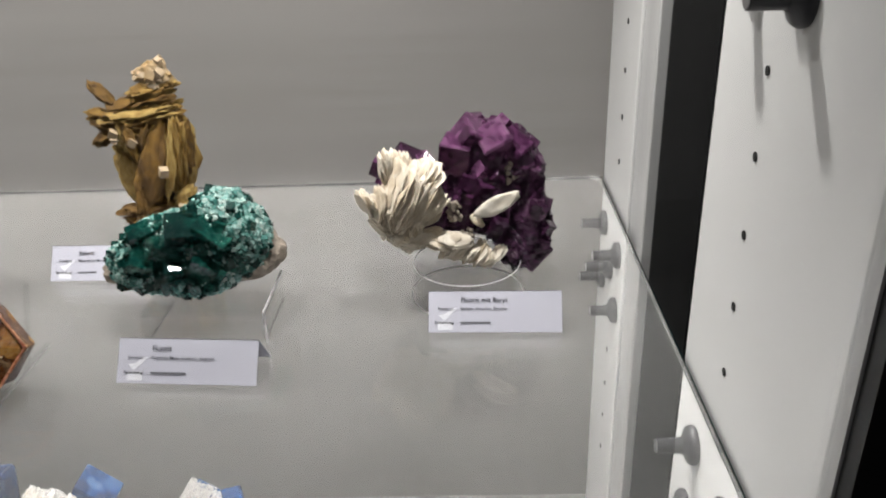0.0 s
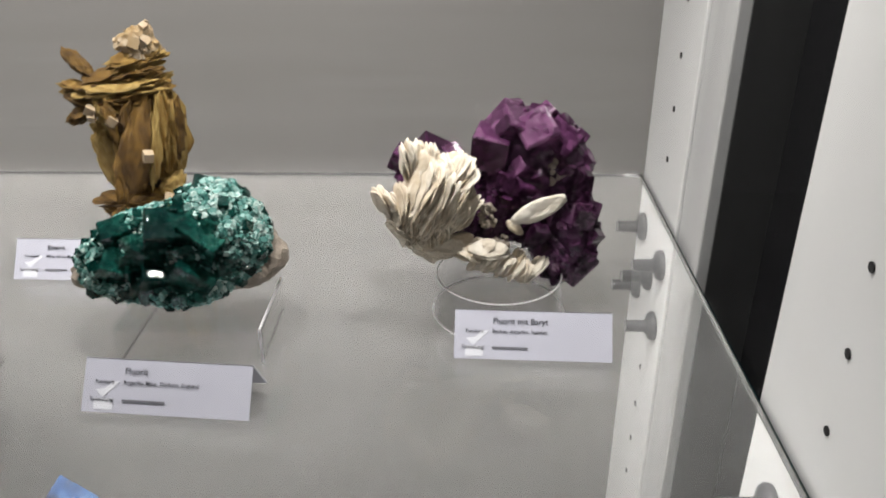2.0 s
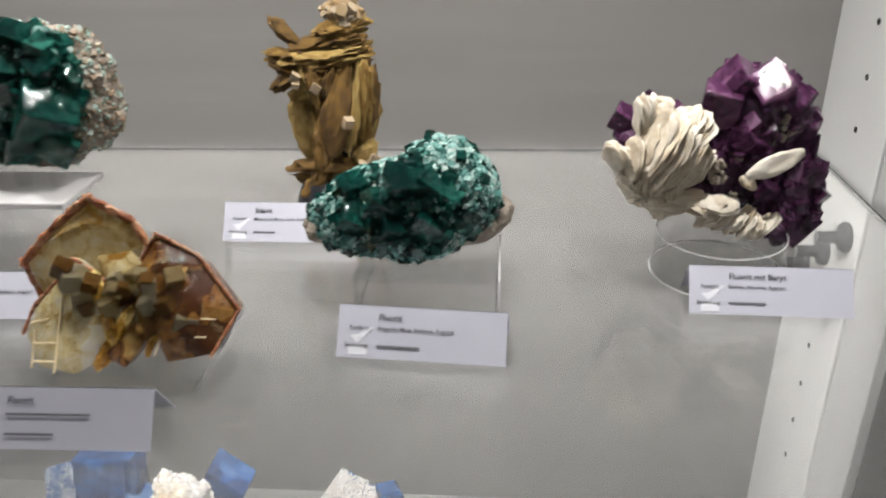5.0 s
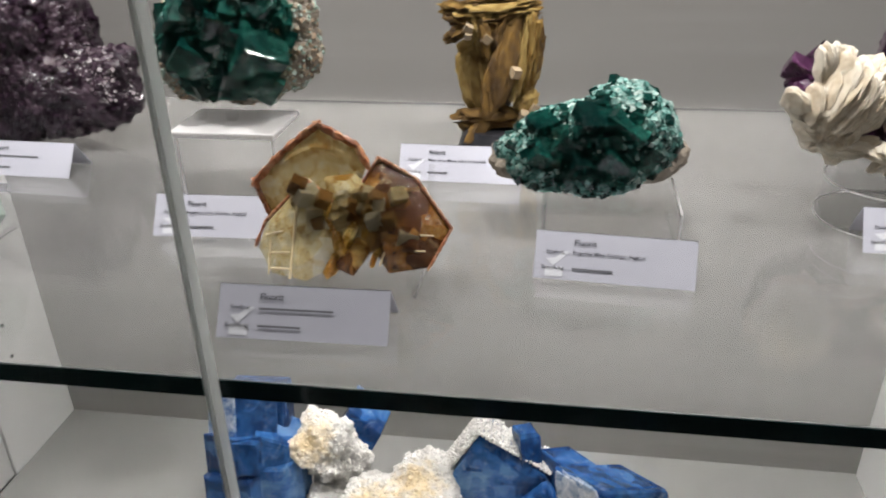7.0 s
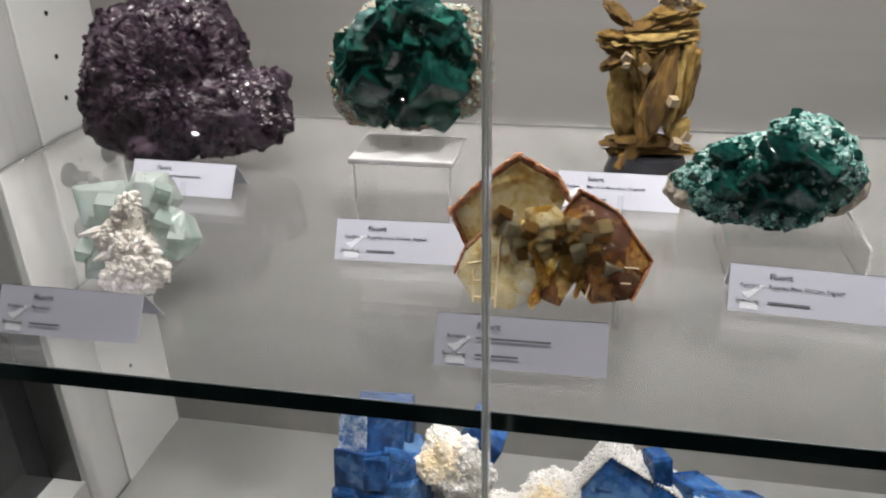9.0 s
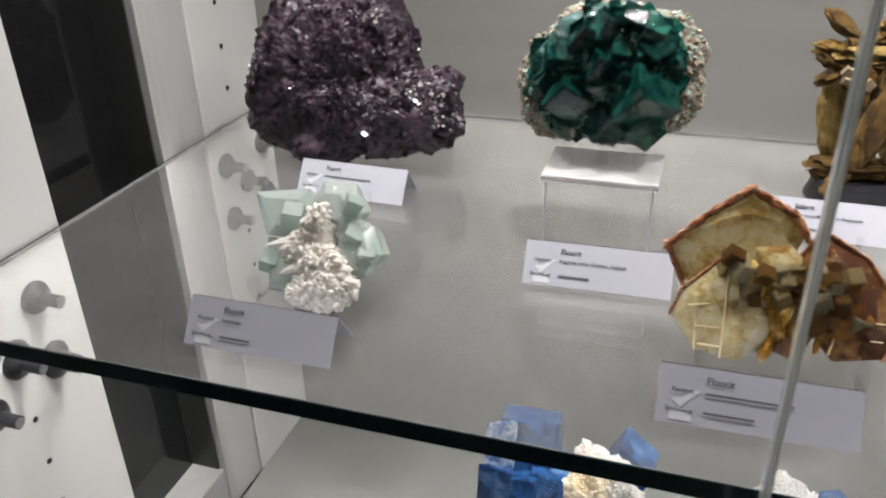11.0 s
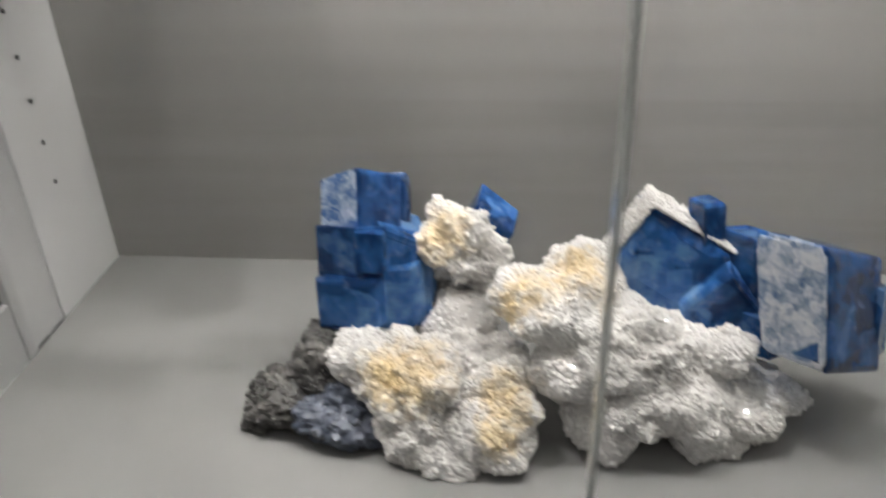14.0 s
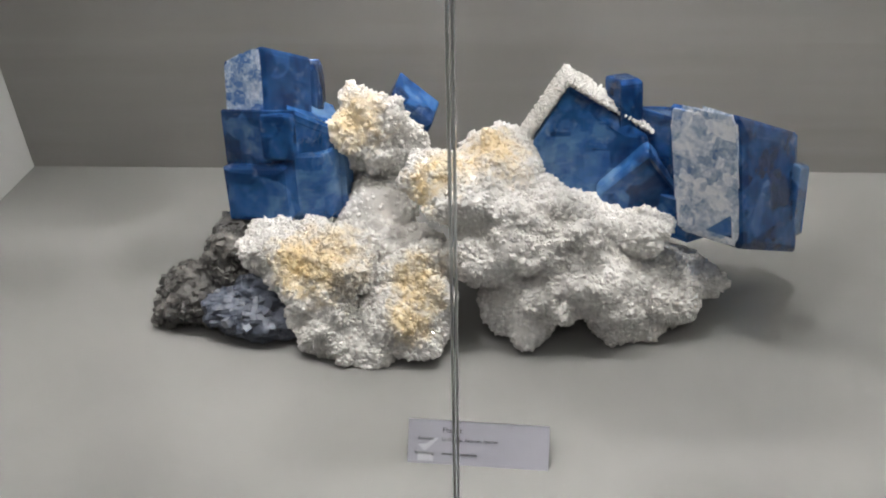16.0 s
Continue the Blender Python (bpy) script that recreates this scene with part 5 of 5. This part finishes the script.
# ---- blue fluorite on quartz ----
def blue():
    s = thing("blue_fluorite_specimen", (-0.30, 0.38, BASE), "large blue fluorite cubes on glittering white quartz", "mineral specimen")
    left = [((-0.3733, 0.372, 0.9929), (0.0260, 0.030, 0.0210)), ((-0.3506, 0.366, 0.9996), (0.0195, 0.026, 0.0180)), ((-0.4020, 0.385, 0.9960), (0.0150, 0.025, 0.0175)), ((-0.3583, 0.350, 0.9660), (0.0255, 0.027, 0.0190)),
            ((-0.3390, 0.341, 0.9590), (0.0205, 0.022, 0.0110)), ((-0.3107, 0.347, 0.9740), (0.0235, 0.023, 0.0165)), ((-0.3025, 0.362, 0.9929), (0.0160, 0.020, 0.0120)), ((-0.3120, 0.344, 0.9620), (0.0195, 0.019, 0.0090))]
    main = [((-0.2759, 0.385, 1.0366), (0.0255, 0.030, 0.0175)), ((-0.2966, 0.395, 1.0385), (0.0145, 0.024, 0.0135)), ((-0.2593, 0.410, 1.0442), (0.0240, 0.030, 0.0150)), ((-0.2353, 0.378, 1.0139), (0.0375, 0.036, 0.0260)),
            ((-0.2655, 0.374, 1.0038), (0.0230, 0.030, 0.0205)), ((-0.2074, 0.385, 1.0077), (0.0205, 0.030, 0.0205)), ((-0.2440, 0.364, 0.9700), (0.0260, 0.029, 0.0210)), ((-0.2209, 0.368, 0.9880), (0.0330, 0.034, 0.0230)),
            ((-0.1926, 0.375, 0.9835), (0.0265, 0.034, 0.0265)), ((-0.1825, 0.366, 0.9630), (0.0185, 0.021, 0.0120)), ((-0.1625, 0.378, 0.9720), (0.0225, 0.029, 0.0190)), ((-0.1450, 0.388, 0.9760), (0.0155, 0.024, 0.0140)), ((-0.1740, 0.378, 1.0167), (0.0090, 0.014, 0.0078))]
    back = [((-0.3500, 0.434, 1.0500), (0.0120, 0.018, 0.0170)), ((-0.3430, 0.437, 1.0600), (0.0110, 0.018, 0.0095)), ((-0.3300, 0.436, 1.0370), (0.0185, 0.018, 0.0150)), ((-0.3312, 0.438, 1.0560), (0.0090, 0.016, 0.0095)), ((-0.3380, 0.440, 1.0120), (0.0160, 0.012, 0.0260))]
    gap = [((-0.3189, 0.392, 0.9900), (0.0290, 0.024, 0.0120)), ((-0.3292, 0.384, 0.9816), (0.0175, 0.020, 0.0135)), ((-0.3380, 0.420, 1.0000), (0.0220, 0.018, 0.0200))]
    knobbly = ((42, 0.006), (95, 0.0055), (210, 0.0018))
    for k, (blobs, count) in enumerate(((main, 8500), (left, 6000), (back, 1700), (gap, 1000))):
        rnd = random.Random(300 + k)
        # cauliflower knobs over the larger lumps
        extra = []
        for c, r in blobs:
            for _ in range(6):
                d = front_dir(rnd, -0.1, -0.5)
                q = rnd.uniform(0.005, 0.0095)
                extra.append((tuple(Vector(c) + Vector((d.x * r[0], d.y * r[1], d.z * r[2])) * 0.92), (q, q, q)))
        body = form(blobs + extra, 7 if k < 2 else 6, 0.0022, knobbly, 20 + k, BASE + 0.0005)
        part("quartz_crust", crust(body, count, 0.0034, 91 + k, tall=(-0.35, 0.05), lean=0.35), QUARTZ, s, "glittering white quartz crystals, iron-stained in places", kind="stuff")
        part("quartz_body", body, QUARTZBODY, s, "milky quartz body")
    dark = form([((-0.4243, 0.385, 0.9870), (0.0150, 0.026, 0.0250)), ((-0.4459, 0.373, 0.9690), (0.0220, 0.025, 0.0150)), ((-0.4585, 0.369, 0.9640), (0.0110, 0.019, 0.0110)), ((-0.4230, 0.372, 0.9640), (0.0300, 0.024, 0.0130))], 6, 0.003, ((50, 0.006), (120, 0.004), (300, 0.002)), 31, BASE + 0.0003)
    part("dark_crust", crust(dark, 420, 0.0036, 94, "cube"), DARKROCK, s, "dark broken crystals", kind="stuff")
    part("dark_matrix", dark, DARKROCK, s, "dark grey rock")
    part("dark_foot", form([((-0.1480, 0.380, 0.9620), (0.0130, 0.016, 0.0100))], 5, 0.003, ((90, 0.004), (220, 0.002)), 34, BASE + 0.0003, 0.003), DARKROCK, s, "dark grey rock")
    dull = form([((-0.4179, 0.361, 0.9680), (0.0250, 0.024, 0.0125)), ((-0.3960, 0.353, 0.9640), (0.0190, 0.021, 0.0110)), ((-0.4060, 0.370, 0.9760), (0.0170, 0.020, 0.0120))], 6, 0.003, ((60, 0.004), (150, 0.003)), 36, BASE + 0.0004, 0.005)
    part("blue_crust", crust(dull, 40, 0.0040, 93, "cube"), BLUEGREY, s, "dull grey-blue small cubes", kind="stuff")
    part("grey_blue_mass", dull, BLUEGREY, s, "dull translucent grey-blue fluorite")
    cubes = [stepped_mesh(BLUE, 95 + k, 5) for k in range(4)]

    def big(k, x, y, z, size, rx, ry, rz):
        piece("crystal", cubes[k % 4], s, Matrix.Translation((x, y, z)) @ pose(0, 0, 0, rx, ry, 0) @ pose(0, 0, 0, 0, 0, rz) @ Matrix.Diagonal((*size, 1)))

    def corner(seed, tip, left, right, down, tag="", painted_glint=False):
        """A crystal grown out of true, given by its foremost corner and three edges; painted_glint: a stepped skin on
        the left face with a silvery glint in its colour.
        """
        tip, left, right, down = (Vector(v) for v in (tip, left, right, down))
        for skin in (False, True)[:2 if painted_glint else 1]:
            bm = stepped_bm(seed + 50 * skin, 16 if skin else 2, 0.02 if skin else 0.012, 0.06 if skin else 0.03)
            p, r = tip, right
            if skin:
                # thin added skin over the left face; its pale colour paints the glint
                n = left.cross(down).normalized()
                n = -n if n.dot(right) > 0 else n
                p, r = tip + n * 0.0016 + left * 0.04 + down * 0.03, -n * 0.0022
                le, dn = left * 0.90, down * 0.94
            else:
                le, dn = left, down
            m = Matrix((r, le, dn)).transposed().to_4x4()
            m.translation = p + (le + r + dn) / 2
            bmesh.ops.transform(bm, matrix=m, verts=bm.verts)
            bmesh.ops.recalc_face_normals(bm, faces=bm.faces[:])
            part("crystal_face" if skin else "crystal", bm, GLINTM if skin else BLUEM, s, "stepped crystal face, silvery glint put into its colour" if skin else tag)
    # the tower of stacked crystals
    corner(201, (-0.3960, 0.4135, 1.1130), (-0.0245, 0.0030, -0.0115), (0.0240, 0.0180, -0.0140), (-0.0020, -0.0150, -0.0640), "tall stepped blue crystal", True)
    corner(202, (-0.3970, 0.3975, 1.0800), (-0.0265, 0.0070, -0.0030), (0.0170, 0.0120, -0.0050), (-0.0010, -0.0030, -0.0360))
    corner(214, (-0.3815, 0.4000, 1.0740), (-0.0165, -0.0045, 0.0035), (0.0010, 0.0060, 0.0000), (0.0000, -0.0040, -0.0260))
    corner(203, (-0.3850, 0.4080, 1.0760), (-0.0100, 0.0300, 0.0040), (0.0300, 0.0130, -0.0200), (0.0020, -0.0120, -0.0600))
    corner(204, (-0.3870, 0.3910, 1.0450), (-0.0390, 0.0060, -0.0020), (0.0120, 0.0300, 0.0020), (0.0010, -0.0060, -0.0340))
    corner(205, (-0.3640, 0.4070, 1.0470), (-0.0240, -0.0040, 0.0010), (0.0120, 0.0240, -0.0010), (0.0010, -0.0080, -0.0400))
    big(2, -0.3940, 0.4400, 1.0480, (0.044, 0.026, 0.084), -12, 0, 4)
    # behind the gap
    corner(206, (-0.3268, 0.4560, 1.0670), (-0.0140, -0.0030, -0.0260), (0.0250, 0.0000, -0.0220), (0.0030, 0.0240, 0.0040))
    # the tilted cube and its neighbours
    corner(207, (-0.2195, 0.4160, 1.0875), (-0.0265, -0.0060, -0.0460), (0.0495, -0.0060, -0.0300), (-0.0010, 0.0300, -0.0030), "tilted blue cube with pale crusted edges")
    corner(208, (-0.1715, 0.3990, 1.0530), (-0.0290, -0.0020, -0.0280), (0.0300, 0.0000, -0.0360), (0.0000, 0.0340, 0.0060))
    corner(209, (-0.1905, 0.4120, 1.0900), (-0.0070, 0.0160, -0.0020), (0.0140, 0.0060, -0.0010), (0.0030, -0.0020, -0.0340))
    corner(210, (-0.1600, 0.4060, 1.0720), (-0.0200, 0.0200, -0.0020), (0.0240, 0.0140, -0.0060), (0.0040, -0.0060, -0.0600))
    # the large square crystal
    corner(211, (-0.1370, 0.3645, 1.0930), (-0.0300, 0.0260, -0.0040), (0.0480, 0.0377, -0.0275), (0.0110, -0.0145, -0.0730), "large square blue crystal, silvery glint painted on its stepped left face", True)
    corner(212, (-0.0880, 0.3900, 1.0500), (-0.0200, 0.0200, -0.0010), (0.0120, 0.0150, -0.0080), (0.0030, -0.0060, -0.0440))
    corner(213, (-0.1480, 0.3900, 1.0250), (-0.0260, 0.0160, 0.0020), (0.0240, 0.0200, -0.0060), (0.0030, -0.0040, -0.0260))
    # pale crust on the tilted cube's upper edges

    def ridge(x0, z0, x1, z1, y):
        return [((x0 + (x1 - x0) * k / 18, y, z0 + (z1 - z0) * k / 18), (0.0026, 0.016, 0.0026)) for k in range(19)]
    rim = ridge(-0.2475, 1.0440, -0.2195, 1.0905, 0.430) + ridge(-0.2195, 1.0905, -0.1695, 1.0600, 0.428)
    part("pale_edge_crust", druse(rim, 3400, 0.0014, 97, 0.5, -0.7), QUARTZ, s, "pale sugary crust", kind="stuff")


purple_specimen()
green_wide()
siderite()
green_upright()
violet()
mint()
amber()
blue()
